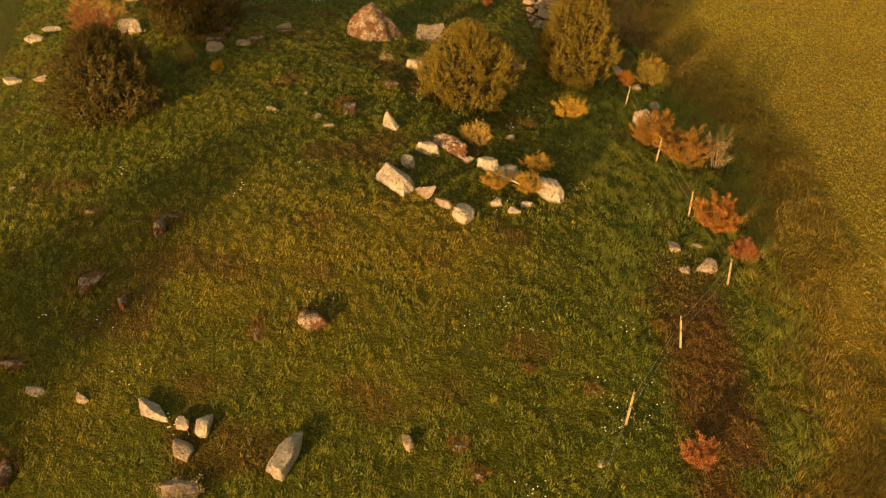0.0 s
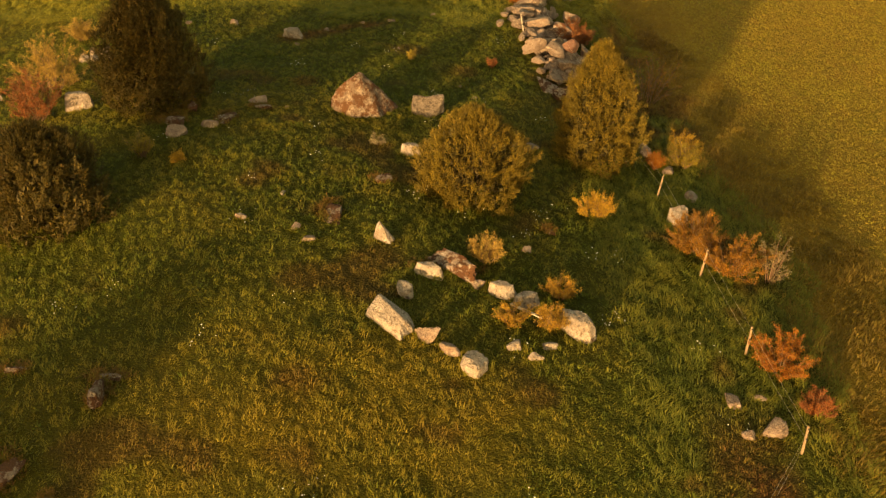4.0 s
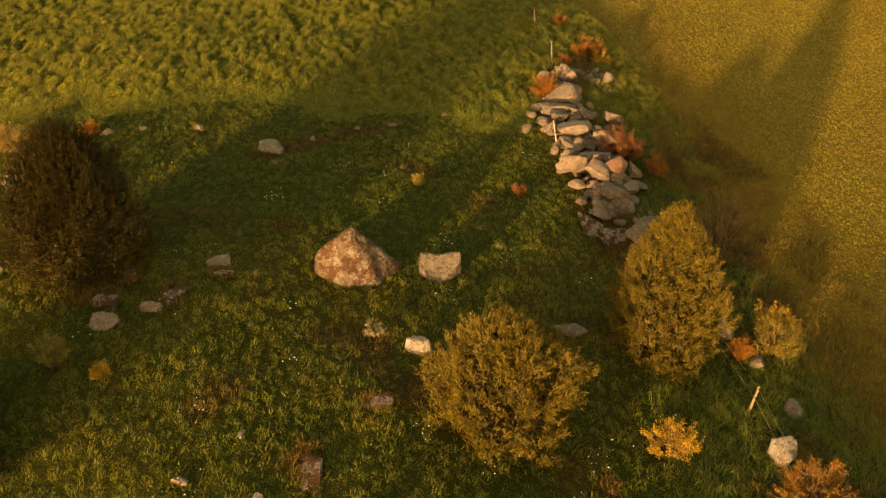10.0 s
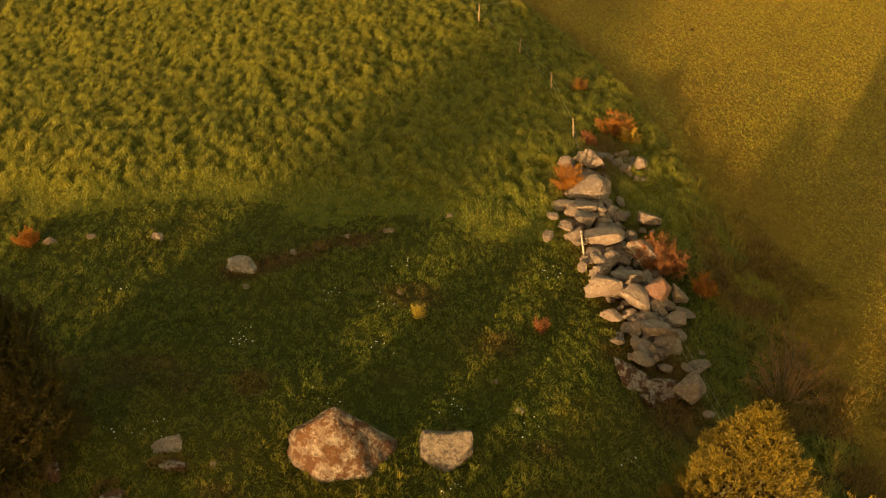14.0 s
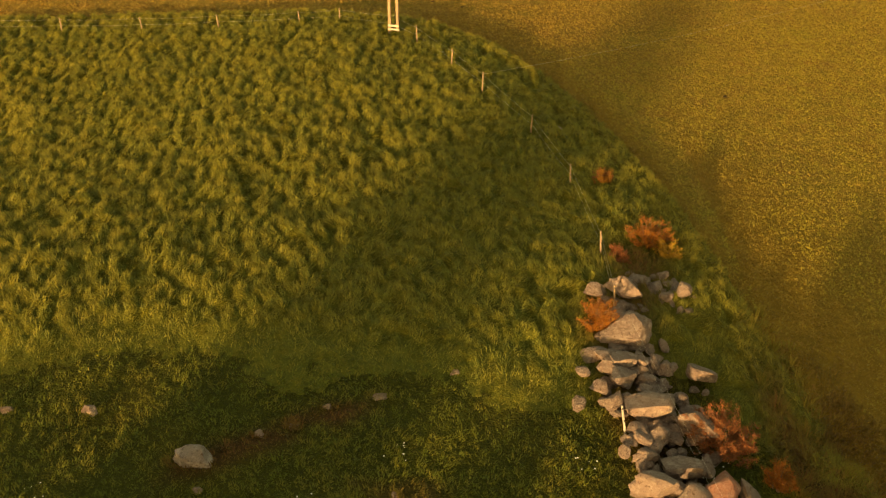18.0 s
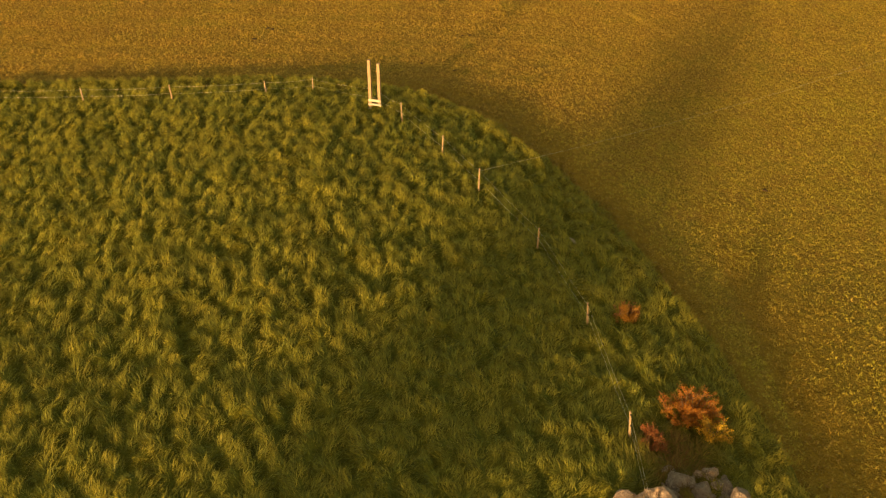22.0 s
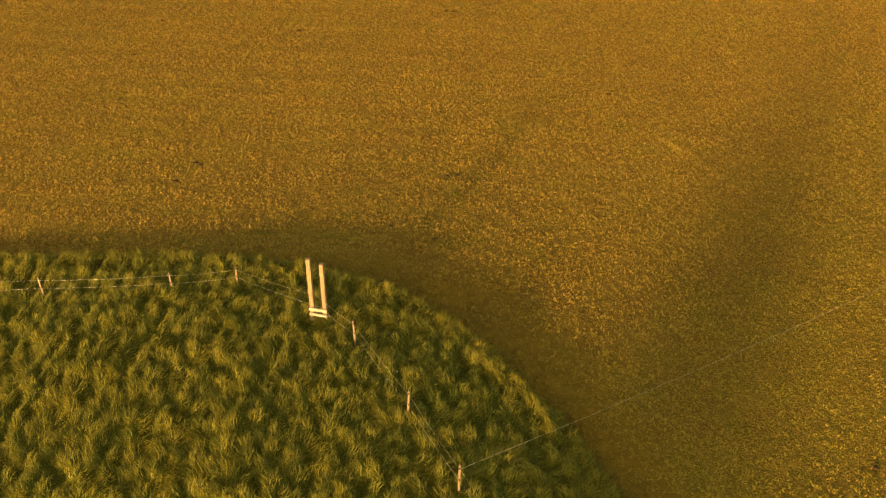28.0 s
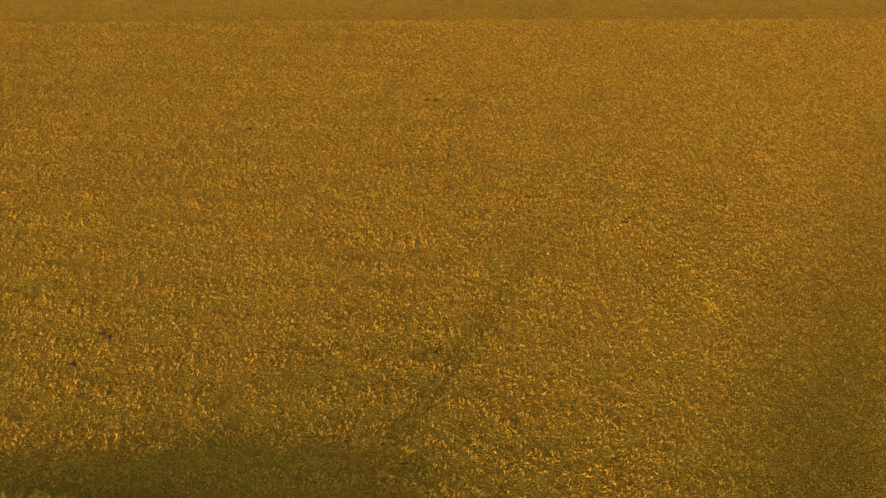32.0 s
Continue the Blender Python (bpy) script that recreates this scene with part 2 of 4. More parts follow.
def make_stone_material(name, base, dark, lichen, moss, moss_share, dark_share=0.0):
    m, t, p = nodes_of(name)
    speck, blot, big, fine = grain(t, 9.0, 6, 0.72), grain(t, 3.2, 7, 0.74), grain(t, 2.4, 7, 0.74), grain(t, 34.0, 3, 0.6)
    r = t.nodes.new("ShaderNodeObjectInfo").outputs["Random"]
    c = mix(t, r, base, tuple(0.72 * v for v in base))
    c = mix(t, ramp(t, blot, 0.46, 0.62), c, lichen)
    c = mix(t, ramp(t, speck, 0.56 - dark_share, 0.66 - dark_share), c, mix(t, 0.75, c, dark))
    c = mix(t, ramp(t, big, 0.62 - moss_share, 0.68 - moss_share), c, moss)
    c = mix(t, ramp(t, fine, 0.35, 0.65), mix(t, 0.28, c, dark), c)
    t.links.new(c, p.inputs["Base Color"])
    p.inputs["Roughness"].default_value = 0.9
    p.inputs["Specular IOR Level"].default_value = 0.2
    rough = t.nodes.new("ShaderNodeMath")
    rough.operation = "ADD"
    t.links.new(blot, rough.inputs[0])
    t.links.new(speck, rough.inputs[1])
    bump(t, p, rough.outputs[0], 0.9, 0.09)
    return m


def make_leaf_material(name, a, b, c2, share=0.25):
    m, t, p = nodes_of(name)
    isl = t.nodes.new("ShaderNodeNewGeometry").outputs["Random Per Island"]
    c = mix(t, ramp(t, isl, 0.0, 0.7), a, b)
    c = mix(t, ramp(t, isl, 0.72, 1.0), c, c2)
    c = mix(t, ramp(t, grain(t, 2.5, 3), 0.4, 0.65), c, mix(t, 0.35, c, (0.01, 0.01, 0.004)))
    t.links.new(c, p.inputs["Base Color"])
    p.inputs["Roughness"].default_value = 0.6
    p.inputs["Specular IOR Level"].default_value = 0.25
    soft_leaf(t, p, c, share)
    return m


def make_wood_material(name, a, b, scale=(40, 40, 2.5)):
    m, t, p = nodes_of(name)
    c = t.nodes.new("ShaderNodeTexCoord")
    mp = t.nodes.new("ShaderNodeMapping")
    mp.inputs["Scale"].default_value = scale
    n = add(t, "ShaderNodeTexNoise", Scale=1.0, Detail=5.0)
    t.links.new(c.outputs["Object"], mp.inputs[0])
    t.links.new(mp.outputs[0], n.inputs["Vector"])
    col = mix(t, ramp(t, n.outputs["Fac"], 0.35, 0.65), a, b)
    col = mix(t, ramp(t, grain(t, 3.0), 0.5, 0.75), col, mix(t, 0.5, col, (0.06, 0.05, 0.03)))
    t.links.new(col, p.inputs["Base Color"])
    p.inputs["Roughness"].default_value = 0.8
    bump(t, p, n.outputs["Fac"], 0.5, 0.01)
    return m


def make_plain_material(name, colour, rough=0.6, metal=0.0):
    m, t, p = nodes_of(name)
    c = mix(t, ramp(t, grain(t, 25.0), 0.3, 0.7), tuple(0.75 * v for v in colour), colour)
    t.links.new(c, p.inputs["Base Color"])
    p.inputs["Roughness"].default_value, p.inputs["Metallic"].default_value = rough, metal
    p.inputs["Specular IOR Level"].default_value = 0.1 if rough > 0.8 else 0.4
    return m


GRASS = make_grass_material("pasture_grass", GREEN, STRAW, RUST, (0.26, 0.21, 0.03), 0.34)
TALL = make_grass_material("tall_grass", (0.086, 0.110, 0.014), (0.262, 0.204, 0.024), RUST, (0.44, 0.38, 0.06), 0.34)
STUBBLE = make_grass_material("field_grass", (0.288, 0.252, 0.022), (0.415, 0.246, 0.046), (0.20, 0.108, 0.020), (0.37, 0.26, 0.06), 0.28)
WEEDS = make_grass_material("withered_weeds", (0.125, 0.082, 0.016), (0.21, 0.135, 0.028), (0.13, 0.06, 0.016))
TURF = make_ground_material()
SWARD = make_sward_material()
STONE = {
    "pale": make_stone_material("pale_granite", (0.272, 0.222, 0.186), (0.085, 0.060, 0.046), (0.350, 0.300, 0.258), (0.10, 0.048, 0.022), 0.02, 0.035),
    "grey": make_stone_material("grey_granite", (0.225, 0.160, 0.126), (0.066, 0.041, 0.030), (0.300, 0.235, 0.190), (0.09, 0.050, 0.022), 0.03),
    "mossy": make_stone_material("mossy_granite", (0.21, 0.165, 0.138), (0.07, 0.038, 0.024), (0.31, 0.27, 0.235), (0.070, 0.030, 0.014), 0.165, 0.05),
    "red": make_stone_material("red_granite", (0.235, 0.112, 0.075), (0.13, 0.055, 0.035), (0.26, 0.165, 0.125), (0.12, 0.06, 0.03), -0.05),
    "boulder": make_stone_material("lichen_granite", (0.170, 0.118, 0.088), (0.050, 0.030, 0.020), (0.275, 0.225, 0.180), (0.082, 0.036, 0.016), 0.13, 0.05),
    "ash": make_stone_material("ashen_granite", (0.135, 0.107, 0.084), (0.048, 0.034, 0.026), (0.180, 0.146, 0.116), (0.08, 0.045, 0.020), -0.06, 0.08),
}
LEAVES = {
    "orange": make_leaf_material("orange_leaves", (0.21, 0.066, 0.010), (0.30, 0.108, 0.013), (0.22, 0.13, 0.02)),
    "ochre": make_leaf_material("ochre_leaves", (0.24, 0.13, 0.018), (0.33, 0.19, 0.024), (0.17, 0.12, 0.02)),
    "yellow": make_leaf_material("yellow_leaves", (0.36, 0.20, 0.018), (0.48, 0.28, 0.03), (0.22, 0.18, 0.03)),
    "brown": make_leaf_material("brown_leaves", (0.185, 0.078, 0.010), (0.25, 0.116, 0.014), (0.17, 0.10, 0.016)),
    "rust": make_leaf_material("rust_leaves", (0.20, 0.062, 0.022), (0.26, 0.090, 0.028), (0.16, 0.10, 0.04)),
    "tan": make_leaf_material("tan_leaves", (0.29, 0.18, 0.04), (0.38, 0.25, 0.06), (0.16, 0.12, 0.03)),
    "olive": make_leaf_material("olive_leaves", (0.20, 0.15, 0.02), (0.30, 0.21, 0.025), (0.10, 0.11, 0.02)),
    "grey": make_leaf_material("grey_leaves", (0.20, 0.16, 0.08), (0.27, 0.22, 0.13), (0.14, 0.11, 0.05)),
    "sapling": make_leaf_material("sapling_leaves", (0.24, 0.10, 0.025), (0.32, 0.17, 0.03), (0.20, 0.07, 0.02)),
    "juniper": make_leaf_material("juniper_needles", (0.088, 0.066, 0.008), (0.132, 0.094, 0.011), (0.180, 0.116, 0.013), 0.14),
    # the same needles at about half brightness, shade put into their colour
    "shaded_juniper": make_leaf_material("shaded_juniper_needles", (0.040, 0.031, 0.005), (0.062, 0.046, 0.007), (0.105, 0.068, 0.011), 0.12),
}
BARK = make_wood_material("bark", (0.07, 0.045, 0.028), (0.035, 0.024, 0.015))
TWIG = make_wood_material("twig_bark", (0.17, 0.10, 0.055), (0.09, 0.05, 0.03))
POST_WOOD = make_wood_material("weathered_pine", (0.25, 0.17, 0.10), (0.16, 0.105, 0.06))
GREY_WOOD = make_wood_material("grey_weathered_wood", (0.36, 0.31, 0.25), (0.22, 0.19, 0.15))
WIRE = make_plain_material("galvanised_wire", (0.55, 0.50, 0.42), 0.4, 0.6)
PLASTIC = make_plain_material("black_plastic", (0.03, 0.03, 0.03), 0.5)
WHITE_BOARD = make_plain_material("worn_white_paint", (0.34, 0.285, 0.215), 0.7)
DUNG = make_plain_material("cow_dung", (0.05, 0.032, 0.014), 0.9)
PETAL = make_plain_material("white_petals", (0.78, 0.76, 0.70), 0.7)


# ---- mesh tools ----
def quick_mesh(name, verts, faces_quads=None, faces_tris=None):
    """A mesh from arrays of corners, quads and triangles."""
    me = bpy.data.meshes.new(name)
    quads = np.zeros((0, 4), int) if faces_quads is None else np.asarray(faces_quads, int)
    tris = np.zeros((0, 3), int) if faces_tris is None else np.asarray(faces_tris, int)
    me.vertices.add(len(verts))
    me.vertices.foreach_set("co", np.asarray(verts, np.float32).ravel())
    me.loops.add(quads.size + tris.size)
    me.loops.foreach_set("vertex_index", np.concatenate([quads.ravel(), tris.ravel()]).astype(np.int32))
    me.polygons.add(len(quads) + len(tris))
    starts = np.concatenate([np.arange(len(quads)) * 4, quads.size + np.arange(len(tris)) * 3])
    me.polygons.foreach_set("loop_start", starts.astype(np.int32))
    me.update(calc_edges=True)
    return me


def set_attribute(me, name, values):
    a = me.attributes.new(name, "FLOAT", "POINT")
    a.data.foreach_set("value", np.asarray(values, np.float32))


def mesh_part(name, me, material, parent=None, label=""):
    ob = new(name, me)
    if material is not None and not me.materials:
        me.materials.append(material)
    if parent is not None:
        ob.parent = parent
    return tagged(ob, label) if label else ob


def part(name, bm, material, parent=None, label=""):
    me = bpy.data.meshes.new(name)
    bm.to_mesh(me)
    bm.free()
    return mesh_part(name, me, material, parent, label)


def anchor(name, x, y, z, label, category, group="", kind=""):
    ob = new(name)
    ob.empty_display_size = 0.2
    ob.location = (x, y, z)
    return tagged(ob, label, category, group, kind)


def tubes(paths, sides=5):
    """Tapered tubes along paths of (points, radii): corners and quads."""
    V, Q, n = [], [], 0
    ring = np.linspace(0, 2 * np.pi, sides, endpoint=False)
    for pts, rad in paths:
        pts = np.asarray(pts, float)
        for k, (p, r) in enumerate(zip(pts, rad)):
            d = pts[min(k + 1, len(pts) - 1)] - pts[max(k - 1, 0)]
            d /= np.linalg.norm(d) + 1e-9
            u = np.cross(d, (0.3, 0.9, 0.1))
            u /= np.linalg.norm(u) + 1e-9
            w = np.cross(d, u)
            V.append(p + r * (np.cos(ring)[:, None] * u + np.sin(ring)[:, None] * w))
            if k:
                a = n + (k - 1) * sides + np.arange(sides)
                b = n + (k - 1) * sides + (np.arange(sides) + 1) % sides
                Q.append(np.stack([a, b, b + sides, a + sides], 1))
        n += len(pts) * sides
    return np.concatenate(V), np.concatenate(Q)


# ---- the ground: one sheet to the horizon ----
def build_ground():
    far = np.geomspace(4, 1400, 26)
    xs = np.concatenate([-36 - far[::-1], np.arange(-36, 36.01, 0.4), 36 + far])
    ys = np.concatenate([-12 - far[::-1], np.arange(-12, 132.01, 0.4), 132 + far])
    X, Y = np.meshgrid(xs, ys)
    x, y = X.ravel(), Y.ravel()
    nx, ny = len(xs), len(ys)
    i, j = np.meshgrid(np.arange(nx - 1), np.arange(ny - 1))
    a = (j * nx + i).ravel()
    me = quick_mesh("ground", np.stack([x, y, height(x, y)], 1), np.stack([a, a + 1, a + nx + 1, a + nx], 1))
    d = inside(x, y)
    set_attribute(me, "field", 1 - smooth(d, -0.6, 0.5))
    set_attribute(me, "strip", (1 - smooth(-d, 1.5, 6.0 + 3.0 * vnoise(x, y, 4, 2))) * (0.65 + 0.35 * vnoise(x, y, 2, 4)))
    set_attribute(me, "dry", dryness(x, y))
    set_attribute(me, "rust", rusty(x, y))
    set_attribute(me, "tawny", tawniness(x, y))
    me.shade_smooth()
    ob = mesh_part("ground", me, TURF)
    tagged(ob, "gently mounded pasture turf beside a mown yellow field", "ground", kind="structure")


build_ground()


def build_blades(name, x, y, h, w, lean_dir, lean, dry, rust, material, label, category, simple=False, lift=0.0):
    """Grass blades that bend over: a quad and a pointed tip each; simple ones are a bent triangle."""
    n = len(x)
    face = lean_dir + np.pi / 2 + RNG.normal(0, 0.55, n)      # a blade bends over its flat side
    ux, uy = np.cos(face) * w / 2, np.sin(face) * w / 2
    lx, ly = np.cos(lean_dir) * lean * h, np.sin(lean_dir) * lean * h
    z = height(x, y) - 0.02 + lift
    c = 3 if simple else 5
    V = np.empty((n, c, 3), np.float32)
    V[:, 0] = np.stack([x - ux, y - uy, z], 1)
    V[:, 1] = np.stack([x + ux, y + uy, z], 1)
    V[:, c - 1] = np.stack([x + lx, y + ly, z + h * (1 - 0.22 * lean)], 1)
    k = np.arange(n)[:, None] * c
    if simple:
        me = quick_mesh(name, V.reshape(-1, 3), None, k + np.array([[0, 1, 2]]))
    else:
        mz = z + 0.62 * h
        V[:, 2] = np.stack([x + 0.8 * ux + 0.32 * lx, y + 0.8 * uy + 0.32 * ly, mz], 1)
        V[:, 3] = np.stack([x - 0.8 * ux + 0.32 * lx, y - 0.8 * uy + 0.32 * ly, mz], 1)
        me = quick_mesh(name, V.reshape(-1, 3), k + np.array([[0, 1, 2, 3]]), k + np.array([[3, 2, 4]]))
    set_attribute(me, "dry", np.repeat(dry, c))
    set_attribute(me, "rust", np.repeat(rust, c))
    ob = mesh_part(name, me, material)
    return tagged(ob, label, category, kind="stuff")


def scatter(n, x0, x1, y0, y1):
    return x0 + RNG.random(n) * (x1 - x0), y0 + RNG.random(n) * (y1 - y0)


def grow_tufts(name, cx, cy, each, spread, tall, wide, splay, label, more_dry=0.0, radial=0.8, material=None):
    """Tufts whose blades fall outwards from the middle and with the wind."""
    m = len(cx) * each
    ang = RNG.random(m) * 2 * np.pi
    r = np.sqrt(RNG.random(m)) * spread * np.repeat(0.6 + 0.8 * RNG.random(len(cx)), each)
    x, y = np.repeat(cx, each) + r * np.cos(ang), np.repeat(cy, each) + r * np.sin(ang)
    tuft = np.repeat(tall * (0.55 + 0.8 * RNG.random(len(cx))), each)
    h = tuft * (0.55 + 0.6 * RNG.random(m))
    wind = 1.1 + 2.0 * np.pi * (vnoise(cx, cy, 3.0, 2) - 0.5) + 1.6 * (vnoise(cx, cy, 0.6, 6) - 0.5) + RNG.normal(0, 0.8, len(cx))
    wx, wy = np.repeat(np.cos(wind), each), np.repeat(np.sin(wind), each)
    way = np.arctan2(np.sin(ang) * radial + wy, np.cos(ang) * radial + wx)
    lean = splay * (0.5 + 0.8 * RNG.random(m))
    dry = np.clip(np.repeat(dryness(cx, cy) + more_dry + RNG.normal(0, 0.20, len(cx)), each) + RNG.normal(0, 0.08, m), 0, 1)
    rust = np.clip(np.repeat(rusty(cx, cy), each) * (0.5 + RNG.random(m)), 0, 1)
    build_blades(name, x, y, h, wide * (0.7 + 0.6 * RNG.random(m)), way, lean, dry, rust, material or GRASS, label, "grass")


def grow_mat(name, x, y, step, reach, relief, tall, wide, laid, label, material, more_dry=0.0, vary=0.3):
    """Short curly blades matted over hummocks, each hummock combed its own way."""
    n = len(x)
    dome, one, two = hummocks(x, y, step, reach)
    wind = 1.3 + 3.8 * (one - 0.5) + 2.4 * (vnoise(x, y, 0.35, 6) - 0.5) + RNG.normal(0, 0.6, n)
    h = tall * (0.55 + 0.7 * RNG.random(n)) * (0.75 + 0.4 * dome)
    dry = np.clip(dryness(x, y) + more_dry + vary * (two - 0.5) + RNG.normal(0, 0.10, n), 0, 1)
    rust = np.clip(rusty(x, y) * (0.5 + RNG.random(n)), 0, 1)
    build_blades(name, x, y, h, wide * (0.7 + 0.6 * RNG.random(n)), wind, laid * (0.4 + 0.9 * RNG.random(n)), dry, rust, material, label, "grass", True, relief * dome if np.any(relief) else sward(x, y))


def build_sward():
    """The matted body of the tall grass, in hummocks."""
    xs, ys = np.arange(-27, 12.0, 0.11), np.arange(56.5, 91.6, 0.11)
    X, Y = np.meshgrid(xs, ys)
    x, y = X.ravel(), Y.ravel()
    nx = len(xs)
    i, j = np.meshgrid(np.arange(nx - 1), np.arange(len(ys) - 1))
    a = (j * nx + i).ravel()
    a = a[(inside(x[a], y[a]) > -0.3) & (tallness(x[a], y[a]) > 0.12)]
    used = np.unique(np.concatenate([a, a + 1, a + nx, a + nx + 1]))
    where = np.full(len(x), -1)
    where[used] = np.arange(len(used))
    u, v = x[used], y[used]
    me = quick_mesh("grass_sward", np.stack([u, v, height(u, v) + sward(u, v) - 0.015], 1), where[np.stack([a, a + 1, a + nx + 1, a + nx], 1)])
    for key, values in (("dry", dryness(u, v)), ("rust", 0.6 * rusty(u, v))):
        set_attribute(me, key, values)
    me.shade_smooth()
    tagged(mesh_part("grass_sward", me, SWARD), "dense matted hummocks of the tall pasture grass", "grass", kind="stuff")


def in_sight(x, y):
    """The part of the pasture that lies within the wedge along the flight."""
    return x > -(9.0 + 0.29 * np.minimum(y, 62))


def grow_pasture():
    build_sward()
    x, y = scatter(700000, -27, 12.5, 55, 92)
    t = tallness(x, y)
    keep = (inside(x, y) > -0.4) & (t > 0.2 + 0.35 * RNG.random(len(x))) & in_sight(x, y)
    x, y, t = x[keep], y[keep], t[keep]
    grow_mat("tall_grass", x, y, 0.46, 0.43, 0.0, 0.10 + 0.09 * t, 0.025, 1.2, "tall lush green pasture grass laid over in swirling tufts", TALL)
    x, y = scatter(190000, 2.5, 12.5, 16, 60)
    t = tallness(x, y)
    keep = (inside(x, y) > -0.4) & (t > 0.2 + 0.3 * RNG.random(len(x)))
    x, y, t = x[keep], y[keep], t[keep]
    grow_mat("tall_grass", x, y, 0.46, 0.40, 0.10 * t, 0.13 + 0.12 * t, 0.023, 1.2, "longer dark green grass along the fence", TALL, -0.05)
    cx, cy = scatter(60, 7.7, 9.4, 52, 62)
    grow_tufts("straw_grass", cx, cy, 26, 0.16, 0.36 + 0.15 * RNG.random(len(cx)), 0.020, 0.9, "tall pale straw-coloured grass beside the stone wall", 0.35)
    cx, cy = scatter(230000, -28, 15, 16, 93)
    d = inside(cx, cy)
    n = 0.5 * vnoise(cx, cy, 2.4, 1) + 0.5 * vnoise(cx, cy, 0.7, 5)
    keep = (d < 1.0 + 1.0 * smooth(cy, 60, 68)) & (d > -3.4 + 2.9 * smooth(cy, 52, 62)) & (n > 0.40 + 0.3 * RNG.random(len(cx)))
    cx, cy = cx[keep], cy[keep]
    grow_tufts("withered_weeds", cx, cy, 7, 0.17, 0.11 + 0.15 * RNG.random(len(cx)), 0.024, 0.75, "withered brown weeds and dry stalks along the field margin", 0.15, 0.9, WEEDS)
    x, y = scatter(900000, -26, 12.0, 14, 64)
    t = tallness(x, y)
    keep = (inside(x, y) > -0.2) & (t < 0.62) & in_sight(x, y)
    x, y = x[keep], y[keep]
    n = 0.6 * vnoise(x, y, 0.9, 4) + 0.4 * vnoise(x, y, 3.1, 5)
    grow_mat("short_grass", x, y, 0.31, 0.24, 0.03 + 0.06 * n, 0.055 + 0.075 * n, 0.020, 1.2, "short grazed grass of the mound, green and straw-brown", GRASS)
    cx, cy = scatter(7000, -18, 9.0, 14, 58)
    n = 0.6 * vnoise(cx, cy, 1.5, 6) + 0.4 * vnoise(cx, cy, 0.5, 3)
    keep = (n > 0.46 + 0.12 * RNG.random(len(cx)) - 0.10 * smooth(cx, -3, 4)) & in_sight(cx, cy)
    cx, cy = cx[keep], cy[keep]
    grow_tufts("leafy_herbs", cx, cy, 9, 0.16, 0.10 + 0.06 * RNG.random(len(cx)), 0.036, 1.0, "leafy green herbs and clover lumps in the grazed turf", -0.2, 1.6)


def grow_field():
    x, y = scatter(1750000, -31, 31, 14, 126)
    d = inside(x, y)
    seen = (np.abs(x) < 13 + 0.29 * y) & (np.abs(x) < 29)
    clump, one, two = hummocks(x, y, 0.19, 0.16)
    clump = np.clip(clump + 0.25 * (vnoise(x, y, 0.6, 2) - 0.4), 0, 1)
    keep = seen & (d < 0.3) & (clump > 0.70 * RNG.random(len(x)) - 0.08)
    x, y, d, clump, one = x[keep], y[keep], d[keep], clump[keep], one[keep]
    rows = np.sin(3.4 * (y + 0.10 * x + 1.3 * vnoise(x, y, 7, 4))) * (1 - smooth(x, -4, 12)) * smooth(y, 84, 90)
    h = (1 + 0.20 * rows) * (0.03 + 0.08 * (0.4 + 0.6 * RNG.random(len(x))) * clump) * (1 + 0.6 * (1 - smooth(-d, 0, 2.5)))
    dry = np.clip(0.10 + 0.60 * tawniness(x, y) + 0.25 * vnoise(x, y, 6, 3) + 0.12 * rows + 0.35 * (one - 0.5) + RNG.normal(0, 0.18, len(x)), 0, 1)
    patch = smooth(0.6 * vnoise(x, y, 3.2, 5) + 0.4 * vnoise(x, y, 1.1, 6), 0.48, 0.72)
    rust = np.clip((1 - smooth(-d, 0.8, 5.0)) * (0.35 + 0.6 * RNG.random(len(x))) + 0.22 * patch, 0, 1)
    way = 2 * np.pi * one + RNG.normal(0, 1.0, len(x))
    build_blades("field_grass", x, y, h, 0.026 + 0.024 * RNG.random(len(x)), way, 0.5 + 0.9 * RNG.random(len(x)), dry, rust,
                 STUBBLE, "short yellowed grass of a mown field", "grass", True, (0.045 + 0.015 * rows) * clump)


def grow_streak():
    """A fresh yellow-green streak in the mown field."""
    u = RNG.random(150)
    cx, cy = 9.5 + 2.2 * u + RNG.normal(0, 0.10, 150), 100.4 - 3.9 * u + RNG.normal(0, 0.10, 150)
    grow_tufts("fresh_grass_streak", cx, cy, 14, 0.10, 0.045 + 0 * u, 0.04, 1.2, "fresh yellow-green streak of grass in the mown field", -0.1, 0.8, STUBBLE)


grow_pasture()
grow_field()
grow_streak()


# ---- stones ----
def stone_corners(seed, cuts=12, subdivisions=3, box=None, jag=0.055):
    """A rough block bounded by a few planes, about 2 across: corners and triangles."""
    bm = bmesh.new()
    bmesh.ops.create_icosphere(bm, subdivisions=subdivisions, radius=1.0)
    d = np.array([c.co[:] for c in bm.verts])
    f = np.array([[c.index for c in q.verts] for q in bm.faces])
    bm.free()
    g = np.random.default_rng(seed)
    main = np.array([(1, 0, 0), (-1, 0, 0), (0, 1, 0), (0, -1, 0), (0, 0, 1), (0, 0, -1)], float) + g.normal(0, 0.34, (6, 3))
    extra = g.normal(size=(cuts // 2 + 1, 3)) * (1, 1, 0.9)
    N = np.concatenate([main, extra])
    N /= np.linalg.norm(N, axis=1, keepdims=True)
    P = np.concatenate([g.uniform(0.60, 0.90, 6), g.uniform(0.62, 0.92, len(extra))])
    return planed(d, N, P, g, jag), f


